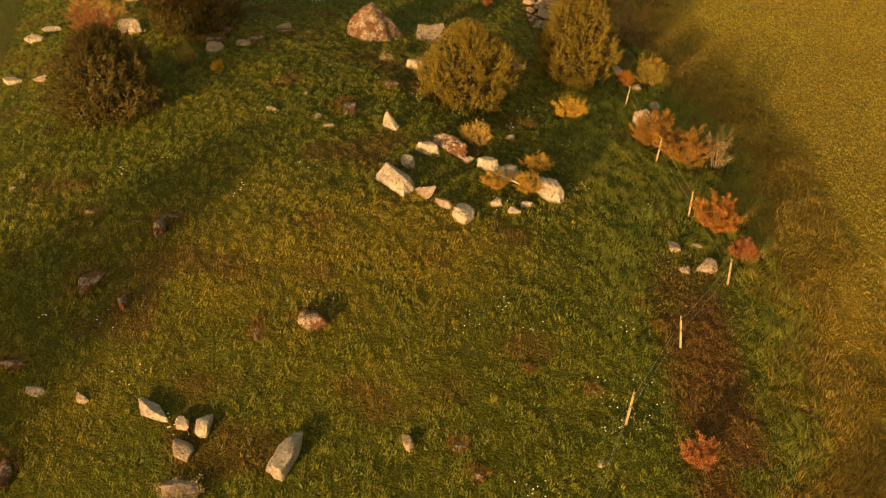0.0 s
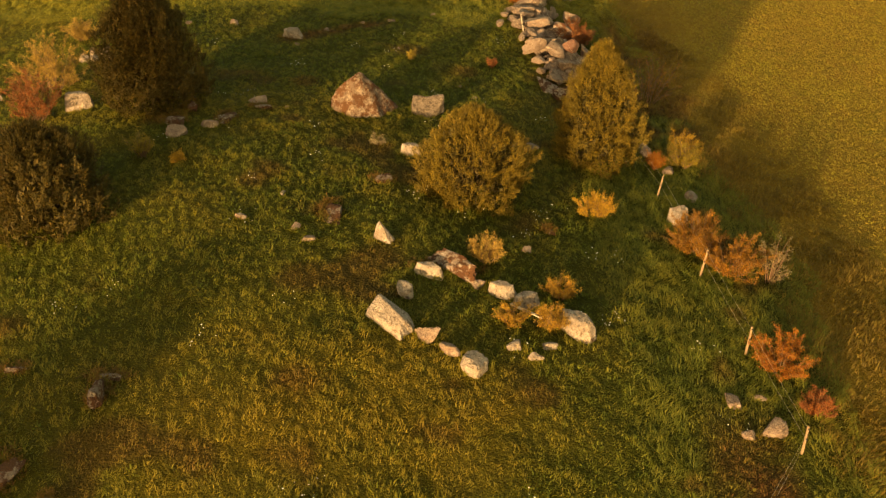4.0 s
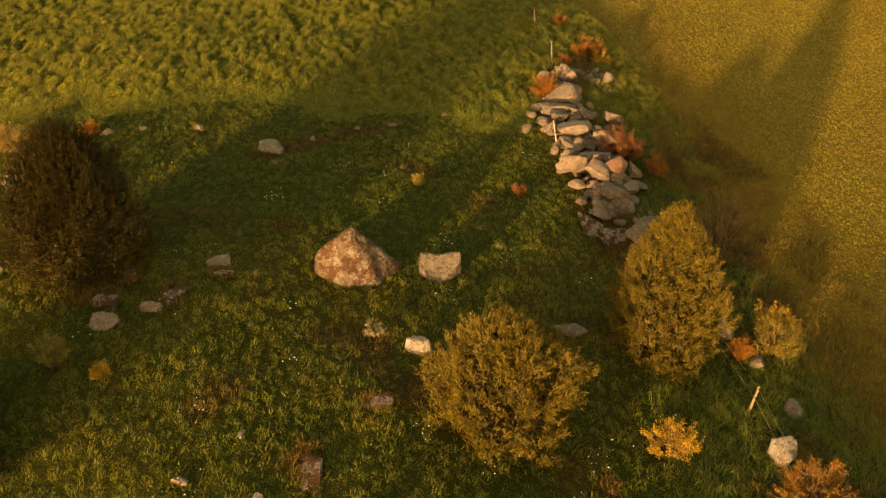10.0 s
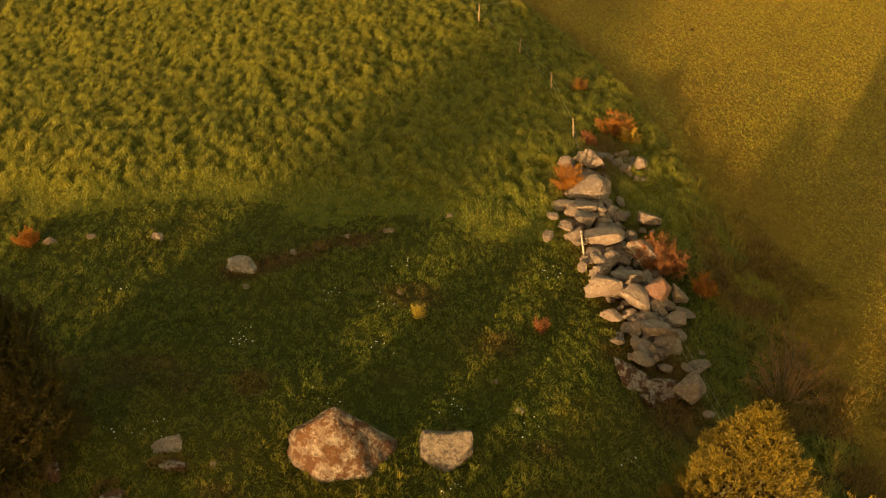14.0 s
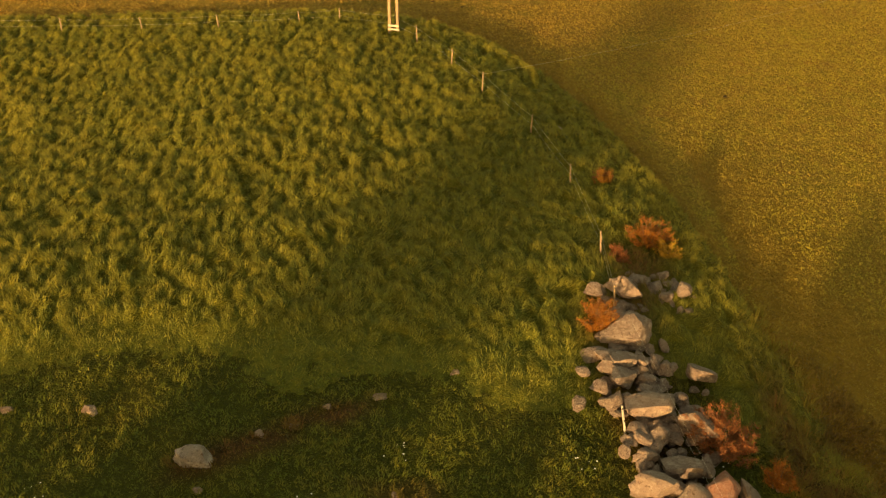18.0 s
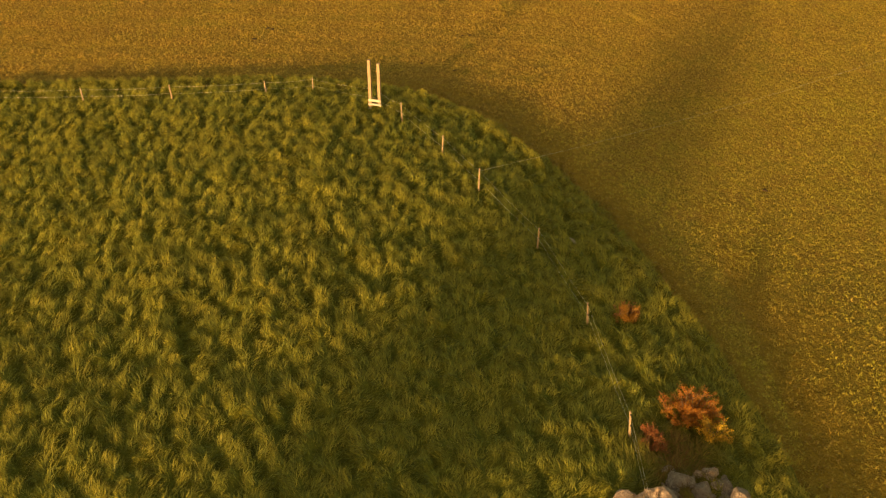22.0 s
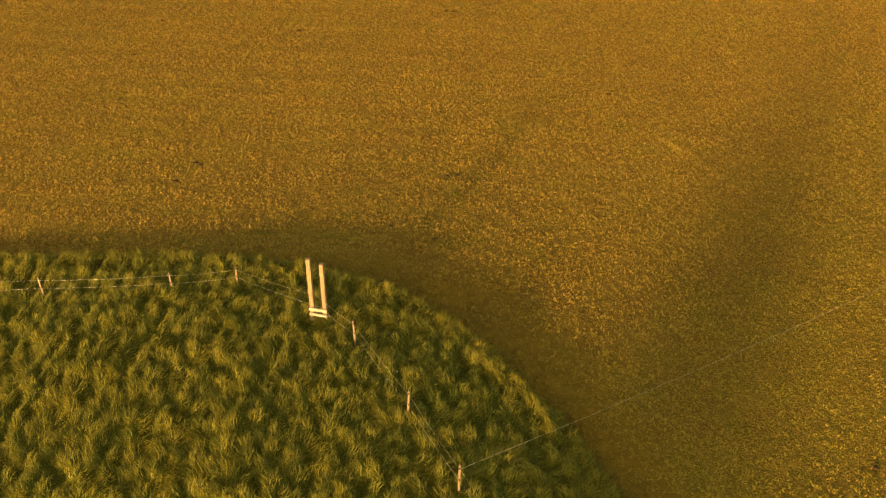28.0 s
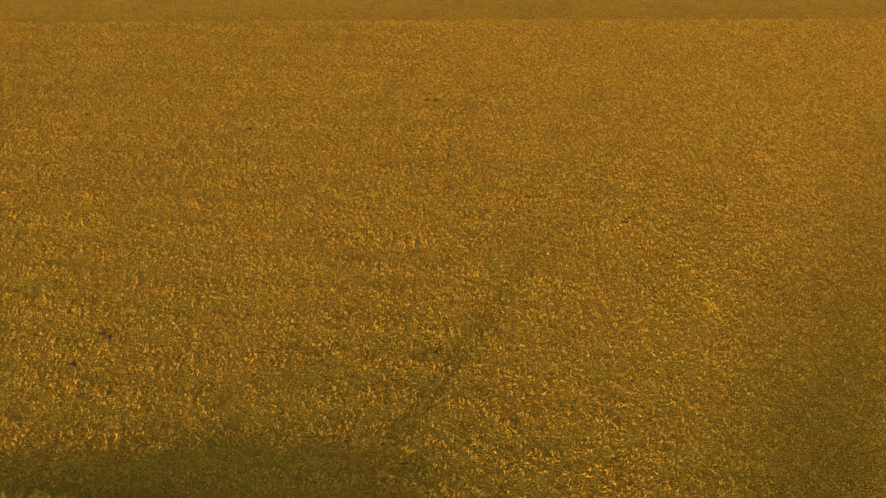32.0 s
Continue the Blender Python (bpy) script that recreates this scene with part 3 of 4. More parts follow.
def planed(d, N, P, g, jag):
    """Pushes the directions d out to the planes N, P, with softened edges and a weathered surface."""
    r = (np.maximum(d @ N.T, 1e-3) / P) ** 26
    v = d / (r.sum(1) ** (1 / 26))[:, None]
    k = g.uniform(-3.4, 3.4, (4, 3))
    ph = g.uniform(0, 6, 4)
    wob = sum(np.sin(v @ k[i] + ph[i]) for i in range(4)) / 4
    k2 = g.uniform(-13, 13, (6, 3))
    wob2 = sum(np.sin(v @ k2[i] + ph[i % 4] + i) for i in range(6)) / 6
    v *= (1 + 0.06 * wob + 1.25 * jag * wob2 + 0.008 * g.normal(size=len(v)))[:, None]
    return v / np.abs(v).max(0)


def stone_mesh(name, seed, w, d, h, turn, cuts=12, subdivisions=3, peak=0.0, taper=0.0, jag=0.055):
    v, f = stone_corners(seed, cuts, subdivisions, None, jag)
    v[:, 1] *= 1 - taper * (0.5 + 0.5 * v[:, 0])
    up = np.clip((v[:, 2] + 0.4) / 1.4, 0, 1)
    v[:, 0] = v[:, 0] * (1 - peak * up) - 0.35 * peak * up
    v[:, 1] = v[:, 1] * (1 - 0.7 * peak * up)
    v = v * (w / 2, d / 2, h * 0.72)
    c, s = math.cos(turn), math.sin(turn)
    v = np.stack([v[:, 0] * c - v[:, 1] * s, v[:, 0] * s + v[:, 1] * c, v[:, 2] + h * 0.28], 1)
    me = quick_mesh(name, v, None, f)
    me.shade_smooth()
    me.set_sharp_from_angle(angle=radians(24))
    return me


STONE_WORDS = {
    "pale": "pale sunlit granite stone with lichen specks",
    "grey": "grey granite stone sunk in the grass",
    "mossy": "low stone overgrown with reddish-brown moss",
}
stone_seed = 100
STONES, MOSSY = [], []


def field_rock(x, y, w, d, h, tone, ring=False, turn=None, peak=0.0, taper=0.0):
    global stone_seed
    stone_seed += 1
    me = stone_mesh("field_stone", stone_seed, w * 1.08, d * 1.1, h * 1.1 + 0.05, (stone_seed * 0.37) % 0.7 - 0.35 if turn is None else radians(turn), subdivisions=4 if w > 0.8 else 3, peak=peak, taper=taper,
                    jag=0.12 if tone == "mossy" else 0.06)
    STONES.append((x, y, w, d))
    if tone == "mossy":
        MOSSY.append((x, y, w, d))
    ob = mesh_part("field_stone", me, STONE[tone])
    ob.location = (x, y, float(height(x, y)) - 0.03)
    label = STONE_WORDS[tone] + (" in a ring of stones" if ring else " on the mound")
    return tagged(ob, label, "stone", "stones of the ring" if ring else "stones on the mound")


field_rock(-1.82, 32.15, 0.52, 0.8, 0.48, "pale", True, 5)
field_rock(0.43, 32.86, 0.44, 0.32, 0.2, "grey", True)
field_rock(1.47, 30.09, 0.54, 0.43, 0.24, "pale", True)
field_rock(2.5, 30.24, 0.47, 0.24, 0.21, "pale", True)
field_rock(1.98, 29.69, 0.55, 0.3, 0.25, "pale", True)
field_rock(0.3, 29.05, 0.8, 0.8, 0.36, "pale", True)
field_rock(-1.08, 30.0, 0.95, 0.42, 0.36, "grey", True, -32)
field_rock(-0.42, 29.62, 0.7, 0.36, 0.28, "grey", True, -35)
field_rock(-0.3, 33.55, 1.9, 0.62, 0.5, "mossy", True, -38)
field_rock(-2.62, 34.95, 0.8, 0.45, 0.62, "pale", False, -12, 0.75)
field_rock(-4.43, 36.31, 0.63, 1.23, 0.14, "mossy")
field_rock(-5.55, 35.33, 0.33, 0.45, 0.12, "grey")
field_rock(-5.04, 34.65, 0.49, 0.25, 0.12, "grey")
field_rock(-7.42, 35.77, 0.42, 0.21, 0.14, "grey")
field_rock(-6.26, 37.4, 0.25, 0.31, 0.09, "pale")
stone_seed += 1
field_rock(-2.84, 38.88, 0.65, 0.58, 0.14, "mossy")
field_rock(3.04, 36.63, 0.34, 0.43, 0.07, "mossy")
field_rock(2.08, 35.15, 0.37, 0.32, 0.13, "grey")
field_rock(-17.90, 52.30, 0.50, 0.40, 0.30, "pale")
field_rock(-17.40, 52.20, 0.42, 0.36, 0.26, "pale")
field_rock(-17.00, 52.50, 0.46, 0.40, 0.30, "pale")
field_rock(-17.55, 52.75, 0.55, 0.42, 0.42, "pale")
field_rock(-18.15, 52.80, 0.40, 0.30, 0.26, "pale")
field_rock(-17.15, 53.00, 0.38, 0.34, 0.34, "pale")
field_rock(-17.75, 53.20, 0.34, 0.30, 0.24, "pale")
field_rock(-16.75, 52.15, 0.30, 0.26, 0.20, "pale")
field_rock(-10.85, 41.74, 0.86, 0.64, 0.31, "grey")
field_rock(-9.84, 42.6, 0.72, 0.36, 0.26, "grey")
field_rock(-8.39, 45.38, 1.14, 0.57, 0.17, "grey")
field_rock(7.9, 38.6, 1.05, 0.75, 0.6, "pale", False, 48)
field_rock(8.85, 40.58, 0.55, 0.77, 0.2, "grey")
field_rock(8.33, 42.61, 0.52, 0.68, 0.19, "grey")
field_rock(7.66, 44.07, 0.53, 1.04, 0.19, "grey")
field_rock(-9.61, 27.98, 0.86, 0.47, 0.19, "mossy")
field_rock(-9.71, 27.28, 0.48, 0.96, 0.42, "mossy")
field_rock(-11.43, 24.6, 0.83, 1.22, 0.18, "mossy")
field_rock(-10.14, 23.88, 0.31, 0.61, 0.25, "mossy")
field_rock(-12.34, 28.34, 0.76, 0.38, 0.15, "mossy")
field_rock(-4.33, 23.41, 0.95, 0.72, 0.42, "mossy", False, 15)
field_rock(-5.87, 22.94, 0.37, 0.7, 0.08, "mossy")
field_rock(-4.45, 18.95, 1.9, 0.95, 0.45, "pale", False, 66, 0, 0.75)
field_rock(-8.36, 19.96, 1.15, 0.45, 0.28, "pale", False, -18)
field_rock(-6.86, 19.55, 0.5, 0.72, 0.28, "pale", False, 8)
field_rock(-7.46, 19.62, 0.62, 0.42, 0.26, "pale", False, -15)
field_rock(-7.3, 18.83, 0.63, 0.69, 0.23, "grey")
field_rock(-10.4, 20.3, 0.47, 0.31, 0.17, "grey")
field_rock(-11.69, 20.44, 0.63, 0.31, 0.17, "pale")
field_rock(-1.26, 19.45, 0.31, 0.61, 0.2, "grey")
field_rock(0.18, 19.45, 0.46, 0.39, 0.1, "mossy")
field_rock(0.64, 18.51, 0.51, 0.35, 0.11, "mossy")
field_rock(-12.61, 21.28, 0.8, 0.43, 0.18, "mossy")
field_rock(-11.79, 17.86, 0.51, 1.02, 0.24, "mossy")
field_rock(-7.1, 17.69, 0.95, 0.47, 0.22, "grey")
field_rock(-15.74, 31.03, 0.25, 0.36, 0.09, "grey")
field_rock(-15.78, 30.19, 0.28, 0.36, 0.1, "grey")
field_rock(-18.24, 39.93, 0.69, 0.36, 0.25, "grey")
field_rock(-21.3, 46.83, 0.93, 0.47, 0.34, "pale")
field_rock(-20.9, 48.25, 1.01, 0.51, 0.24, "pale")
field_rock(-19.77, 40.49, 0.93, 0.46, 0.29, "pale")
field_rock(7.65, 28.77, 0.55, 0.59, 0.2, "grey")
field_rock(8.47, 29.05, 0.4, 0.22, 0.14, "grey")
field_rock(8.67, 27.82, 0.92, 0.64, 0.33, "grey")
field_rock(7.8, 27.57, 0.48, 0.39, 0.17, "grey")
field_rock(4.06, 21.7, 0.33, 0.24, 0.07, "mossy")
field_rock(6.41, 24.56, 0.25, 0.28, 0.05, "mossy")
field_rock(4.02, 19.19, 0.23, 0.24, 0.08, "pale")
field_rock(2.24, 22.27, 0.23, 0.19, 0.05, "mossy")
field_rock(-8.2, 54.3, 1.1, 0.62, 0.42, "pale", False, 12)
field_rock(-15.16, 56.15, 0.59, 0.3, 0.21, "grey")
field_rock(-4.85, 56.45, 0.31, 0.15, 0.1, "grey")
field_rock(-3.43, 56.93, 0.52, 0.26, 0.08, "grey")
field_rock(-8.07, 44.67, 0.73, 0.39, 0.16, "mossy")
field_rock(-10.94, 44.35, 0.47, 0.95, 0.22, "mossy")
field_rock(-11.25, 42.9, 0.88, 0.88, 0.19, "mossy")
field_rock(-9.3, 43.24, 0.62, 1.0, 0.14, "mossy")
field_rock(0.67, 47.82, 0.28, 0.26, 0.1, "grey")
field_rock(0.04, 49.04, 0.22, 0.14, 0.08, "grey")
field_rock(2.76, 43.25, 1.14, 0.57, 0.17, "grey")
field_rock(6.14, 48.36, 0.42, 0.4, 0.15, "grey")
field_rock(-7.12, 44.79, 0.18, 0.21, 0.06, "grey")
field_rock(3.61, 75.27, 0.59, 0.29, 0.2, "pale")
field_rock(-1.25, 58.05, 0.35, 0.18, 0.13, "grey")
field_rock(-11.41, 56.25, 0.56, 0.41, 0.2, "grey")
field_rock(-13.73, 56.32, 0.42, 0.22, 0.15, "grey")
field_rock(-6.6, 55.31, 0.32, 0.21, 0.12, "grey")
field_rock(-5.7, 55.68, 0.28, 0.28, 0.06, "mossy")
field_rock(-7.82, 53.26, 0.3, 0.24, 0.11, "grey")
field_rock(-2.86, 53.24, 0.18, 0.19, 0.07, "grey")
field_rock(-2.31, 52.53, 0.19, 0.16, 0.07, "grey")

ROUND_BLOCK = [(180, 10, 0.85), (270, 32, 0.80), (0, 15, 0.85), (90, 20, 0.85), (225, 22, 0.90), (315, 28, 0.86), (0, 88, 0.74), (45, 30, 0.86), (135, 34, 0.88), (0, -80, 0.8)]
SLAB = [(250, 62, 0.60), (180, 6, 0.90), (0, 8, 0.92), (270, 14, 0.82), (90, 8, 0.80), (30, 24, 0.92), (60, 75, 0.72), (0, -80, 0.8)]


def big_boulder(x, y, w, d, h, planes, seed, tone, label, dent=0.0, turn=0.0, name="boulder", category="boulder", group=""):
    """A stone bounded by planes given as (way round in degrees, steepness up in degrees, distance)."""
    bm = bmesh.new()
    bmesh.ops.create_icosphere(bm, subdivisions=5 if w > 1.5 else 4, radius=1.0)
    dirs = np.array([c.co[:] for c in bm.verts])
    f = np.array([[c.index for c in q.verts] for q in bm.faces])
    bm.free()
    N = np.array([(math.cos(radians(a)) * math.cos(radians(e)), math.sin(radians(a)) * math.cos(radians(e)), math.sin(radians(e))) for a, e, _ in planes])
    v = planed(dirs, N, np.array([p for _, _, p in planes]), np.random.default_rng(seed), 0.045)
    v[:, 2] -= dent * np.exp(-((v[:, 0] + 0.05) / 0.42) ** 2) * smooth(v[:, 2], 0.1, 0.9)
    STONES.append((x, y, w * 0.9, d * 0.9))
    v = v * (w / 2, d / 2, h * 0.92) + (0, 0, h * 0.08)
    me = quick_mesh(name, v, None, f)
    me.shade_smooth()
    me.set_sharp_from_angle(angle=radians(26))
    ob = mesh_part(name, me, STONE[tone])
    ob.location = (x, y, float(height(x, y)) - 0.05)
    ob.rotation_euler = (0, 0, radians(turn))
    tagged(ob, label, category, group)


big_boulder(-4.17, 45.5, 3.95, 2.7, 1.95, [(-22, 44, 0.56), (-66, 40, 0.62), (185, 26, 0.80), (226, 34, 0.72), (150, 60, 0.66), (95, 40, 0.60), (40, 52, 0.68), (270, 20, 0.95), (0, -80, 0.6), (-5, 12, 1.0)],
            21, "boulder", "large peaked granite boulder patched with rusty lichen")
big_boulder(-1.36, 45.85, 1.65, 1.75, 1.10, [(268, 52, 0.62), (180, 8, 0.82), (5, 4, 0.85), (-38, -10, 0.66), (90, 30, 0.7), (95, 70, 0.80), (222, -8, 0.80), (0, -80, 0.9)],
            41, "ash", "pale grey granite boulder with a broad slanting face", 0.12)

RING = "stones of the ring"
big_boulder(-2.20, 30.75, 1.85, 1.0, 0.66, SLAB, 51, "pale", "long pale granite slab in a ring of stones", 0.0, -44, "field_stone", "stone", RING)
big_boulder(-1.11, 33.18, 1.2, 0.70, 0.52, ROUND_BLOCK, 52, "pale", "rounded oblong pale granite stone in a ring of stones", 0.0, -24, "field_stone", "stone", RING)
big_boulder(1.17, 32.62, 1.10, 0.80, 0.62, ROUND_BLOCK, 53, "pale", "stout pale granite block in a ring of stones", 0.0, -12, "field_stone", "stone", RING)
big_boulder(1.90, 32.25, 1.05, 0.78, 0.60, ROUND_BLOCK, 54, "pale", "stout pale granite block in a ring of stones", 0.0, 20, "field_stone", "stone", RING)
big_boulder(3.36, 31.2, 1.50, 1.20, 0.82, ROUND_BLOCK, 55, "pale", "large rounded pale granite block in a ring of stones", 0.0, -42, "field_stone", "stone", RING)
big_boulder(-15.75, 45.1, 1.45, 1.0, 1.05, ROUND_BLOCK, 56, "pale", "square pale granite block beside a dark juniper", 0.0, 4, "field_stone", "stone", "stones on the mound")
big_boulder(-1.94, 41.56, 1.0, 0.75, 0.62, ROUND_BLOCK, 57, "pale", "pale granite block beside the broad juniper", 0.0, -8, "field_stone", "stone", "stones on the mound")

# ---- the tumbled stone wall ----
WALL = anchor("stone_wall", 4.7, 56.0, float(height(4.7, 56.0)), "tumbled dry stone wall of grey granite blocks", "stone wall")
WALL_MESHES = {}
for tone in ("grey", "red", "slab"):
    WALL_MESHES[tone] = []
    for n in range(7):
        v, f = stone_corners(300 + n, 8, 3)
        me = quick_mesh("stone", v, None, f)
        me.shade_smooth()
        me.set_sharp_from_angle(angle=radians(22))
        me.materials.append(STONE["mossy" if tone == "slab" else tone])
        WALL_MESHES[tone].append(me)
RUBBLE_MESHES = []
for n in range(6):
    v, f = stone_corners(330 + n, 8, 2)
    me = quick_mesh("stone", v, None, f)
    me.shade_smooth()
    me.set_sharp_from_angle(angle=radians(22))
    me.materials.append(STONE["grey"])
    RUBBLE_MESHES.append(me)
wall_count = 0


def wall_stone(x, y, lift, w, d, h, tone="grey"):
    global wall_count
    wall_count += 1
    ob = new("stone", RUBBLE_MESHES[wall_count % 6] if w < 0.5 and tone == "grey" else WALL_MESHES[tone][(wall_count * 5) % 7])
    ob.parent = WALL
    top = lift + h
    half = max(0.5 * h, 0.36 * w)
    place = Vector((x, y, float(height(x, y)) + top - half))
    turn = Euler((0.35 * math.sin(wall_count * 1.7), 0.35 * math.cos(wall_count * 2.3), 2.6 * math.sin(wall_count * 0.9)))
    ob.matrix_basis = Matrix.LocRotScale(place - WALL.location, turn, (w * 0.62, d * 0.66, half * 1.05))
    return ob


wall_stone(4.37, 61.90, 0.35, 0.92, 0.74, 0.75, "grey")
wall_stone(3.42, 62.26, 0.12, 0.66, 0.53, 0.46, "grey")
wall_stone(4.07, 59.94, 0.35, 1.53, 1.22, 0.61, "grey")
wall_stone(3.71, 58.47, 0.35, 1.09, 0.87, 0.48, "grey")
wall_stone(2.87, 58.96, 0.12, 0.72, 0.57, 0.29, "grey")
wall_stone(3.72, 57.76, 0.35, 1.07, 0.85, 0.43, "grey")
wall_stone(4.16, 56.53, 0.35, 1.16, 0.93, 0.58, "grey")
wall_stone(2.49, 58.10, 0.12, 0.47, 0.38, 0.26, "grey")
wall_stone(2.93, 57.40, 0.12, 0.57, 0.45, 0.36, "grey")
wall_stone(2.16, 56.55, 0.12, 0.42, 0.34, 0.38, "grey")
wall_stone(4.63, 58.56, 0.12, 0.45, 0.36, 0.26, "grey")
wall_stone(4.98, 58.36, 0.12, 0.39, 0.31, 0.43, "grey")
wall_stone(4.80, 57.79, 0.12, 0.45, 0.36, 0.18, "grey")
wall_stone(6.01, 58.24, 0.35, 0.83, 0.66, 0.33, "grey")
wall_stone(5.49, 55.86, 0.35, 0.95, 0.76, 0.54, "grey")
wall_stone(3.71, 55.64, 0.12, 0.57, 0.46, 0.43, "grey")
wall_stone(4.21, 55.48, 0.12, 0.65, 0.52, 0.52, "grey")
wall_stone(4.75, 55.88, 0.12, 0.58, 0.46, 0.25, "grey")
wall_stone(3.18, 54.80, 0.12, 0.40, 0.32, 0.36, "grey")
wall_stone(3.89, 54.99, 0.12, 0.58, 0.46, 0.23, "grey")
wall_stone(4.67, 54.31, 0.35, 1.00, 0.80, 0.40, "grey")
wall_stone(3.82, 53.51, 0.35, 1.07, 0.85, 0.66, "grey")
wall_stone(4.75, 53.04, 0.35, 1.01, 0.81, 0.54, "grey")
wall_stone(5.44, 53.30, 0.35, 0.81, 0.65, 0.71, "red")
wall_stone(6.31, 53.55, 0.12, 0.62, 0.50, 0.49, "grey")
wall_stone(6.31, 52.97, 0.12, 0.58, 0.46, 0.23, "grey")
wall_stone(5.22, 52.49, 0.12, 0.60, 0.48, 0.37, "grey")
wall_stone(5.11, 51.68, 0.35, 0.82, 0.66, 0.33, "grey")
wall_stone(3.91, 52.36, 0.12, 0.59, 0.47, 0.36, "grey")
wall_stone(4.29, 51.94, 0.12, 0.44, 0.35, 0.18, "grey")
wall_stone(4.55, 51.83, 0.12, 0.58, 0.47, 0.23, "grey")
wall_stone(4.69, 52.25, 0.12, 0.37, 0.30, 0.23, "grey")
wall_stone(5.49, 51.57, 0.12, 0.65, 0.52, 0.26, "grey")
wall_stone(4.15, 61.47, 0.12, 0.48, 0.38, 0.43, "grey")
wall_stone(4.93, 61.51, 0.12, 0.48, 0.38, 0.20, "grey")
wall_stone(5.43, 62.72, 0.12, 0.50, 0.40, 0.20, "grey")
wall_stone(5.86, 63.38, 0.12, 0.30, 0.24, 0.44, "grey")
wall_stone(6.12, 62.98, 0.12, 0.60, 0.48, 0.24, "grey")
wall_stone(6.38, 62.43, 0.12, 0.49, 0.39, 0.69, "grey")
wall_stone(5.75, 62.02, 0.12, 0.58, 0.47, 0.23, "grey")
wall_stone(5.24, 57.08, 0.12, 0.43, 0.34, 0.23, "grey")
wall_stone(5.73, 57.70, 0.12, 0.26, 0.21, 0.17, "grey")
wall_stone(6.01, 57.53, 0.12, 0.24, 0.20, 0.27, "grey")
wall_stone(3.33, 55.26, 0.12, 0.32, 0.26, 0.38, "grey")
wall_stone(5.66, 48.89, 0.1, 0.80, 0.64, 0.80, "grey")
wall_stone(4.30, 49.55, 0.02, 1.25, 0.85, 0.34, "slab")
wall_stone(4.95, 49.15, 0.02, 1.15, 0.90, 0.40, "slab")
wall_stone(4.55, 48.75, 0.0, 0.95, 0.60, 0.30, "slab")
wall_stone(4.70, 50.98, 0.1, 0.81, 0.65, 0.32, "grey")
wall_stone(5.22, 51.62, 0.1, 0.73, 0.59, 0.36, "grey")
wall_stone(5.49, 51.34, 0.1, 0.82, 0.66, 0.33, "grey")
# the smaller stones between and under the blocks
rub = np.random.default_rng(5)
for n in range(285):
    yy = rub.uniform(50.2, 63.6)
    if n >= 225:        # the heap of small rubble at the wall's far end
        ww = rub.uniform(0.12, 0.34)
        wall_stone(5.95 + float(rub.normal(0, 0.42)), 62.7 + float(rub.normal(0, 0.6)), float(rub.uniform(-0.02, 0.18)), ww, ww * 0.8, ww * 0.6)
        continue
    xx = np.interp(yy, [47.6, 52, 56, 60, 63.6], [5.2, 5.0, 4.2, 3.8, 5.2]) + rub.normal(0, 0.62)
    ww = rub.uniform(0.22, 0.62)
    wall_stone(float(xx), float(yy), float(rub.uniform(-0.05, 0.28)), ww, ww * rub.uniform(0.6, 1.0), ww * rub.uniform(0.4, 0.7))


def grow_stone_edges():
    """Longer grass that the cattle leave standing close against the stones."""
    cx, cy = [], []
    for x, y, w, d in STONES:
        n = int(10 + 16 * (w + d))
        ang = RNG.random(n) * 2 * np.pi
        r = 0.98 + 0.27 * RNG.random(n)
        cx.append(x + 0.5 * w * r * np.cos(ang))
        cy.append(y + 0.5 * d * r * np.sin(ang))
    cx, cy = np.concatenate(cx), np.concatenate(cy)
    grow_tufts("stone_edge_grass", cx, cy, 6, 0.07, 0.10 + 0.10 * RNG.random(len(cx)), 0.022, 0.8, "ungrazed grass fringes close around the stones")

    cx, cy = [], []
    for x, y, w, d in MOSSY:
        n = int(14 + 26 * (w + d))
        ang = RNG.random(n) * 2 * np.pi
        r = 0.45 + 0.75 * RNG.random(n)
        cx.append(x - 0.1 * w + 0.62 * w * r * np.cos(ang))
        cy.append(y + 0.22 * d + 0.55 * d * r * np.sin(ang))
    cx, cy = np.concatenate(cx), np.concatenate(cy)
    m = len(cx) * 7
    x, y = np.repeat(cx, 7) + RNG.normal(0, 0.05, m), np.repeat(cy, 7) + RNG.normal(0, 0.05, m)
    build_blades("dead_grass", x, y, 0.10 + 0.14 * RNG.random(m), 0.022 + 0.012 * RNG.random(m), RNG.random(m) * 2 * np.pi, 0.6 + 0.6 * RNG.random(m),
                 RNG.random(m), 0.55 + 0.45 * RNG.random(m), WEEDS, "reddish-brown dead grass grown over the mossy stones", "grass")


grow_stone_edges()


# ---- junipers and shrubs ----
def leaf_quads(base, axis, length, width, rng):
    """Pointed leaves as folded diamonds: corners and triangles."""
    n = len(base)
    axis = axis / (np.linalg.norm(axis, axis=1, keepdims=True) + 1e-9)
    side = np.cross(axis, rng.normal(size=(n, 3)))
    side /= np.linalg.norm(side, axis=1, keepdims=True) + 1e-9
    V = np.empty((n, 4, 3))
    V[:, 0] = base
    V[:, 1] = base + axis * (0.5 * length)[:, None] + side * (0.5 * width)[:, None]
    V[:, 2] = base + axis * length[:, None]
    V[:, 3] = base + axis * (0.5 * length)[:, None] - side * (0.5 * width)[:, None]
    k = np.arange(n)[:, None] * 4
    return V.reshape(-1, 3), np.concatenate([k + [[0, 1, 2]], k + [[0, 2, 3]]])


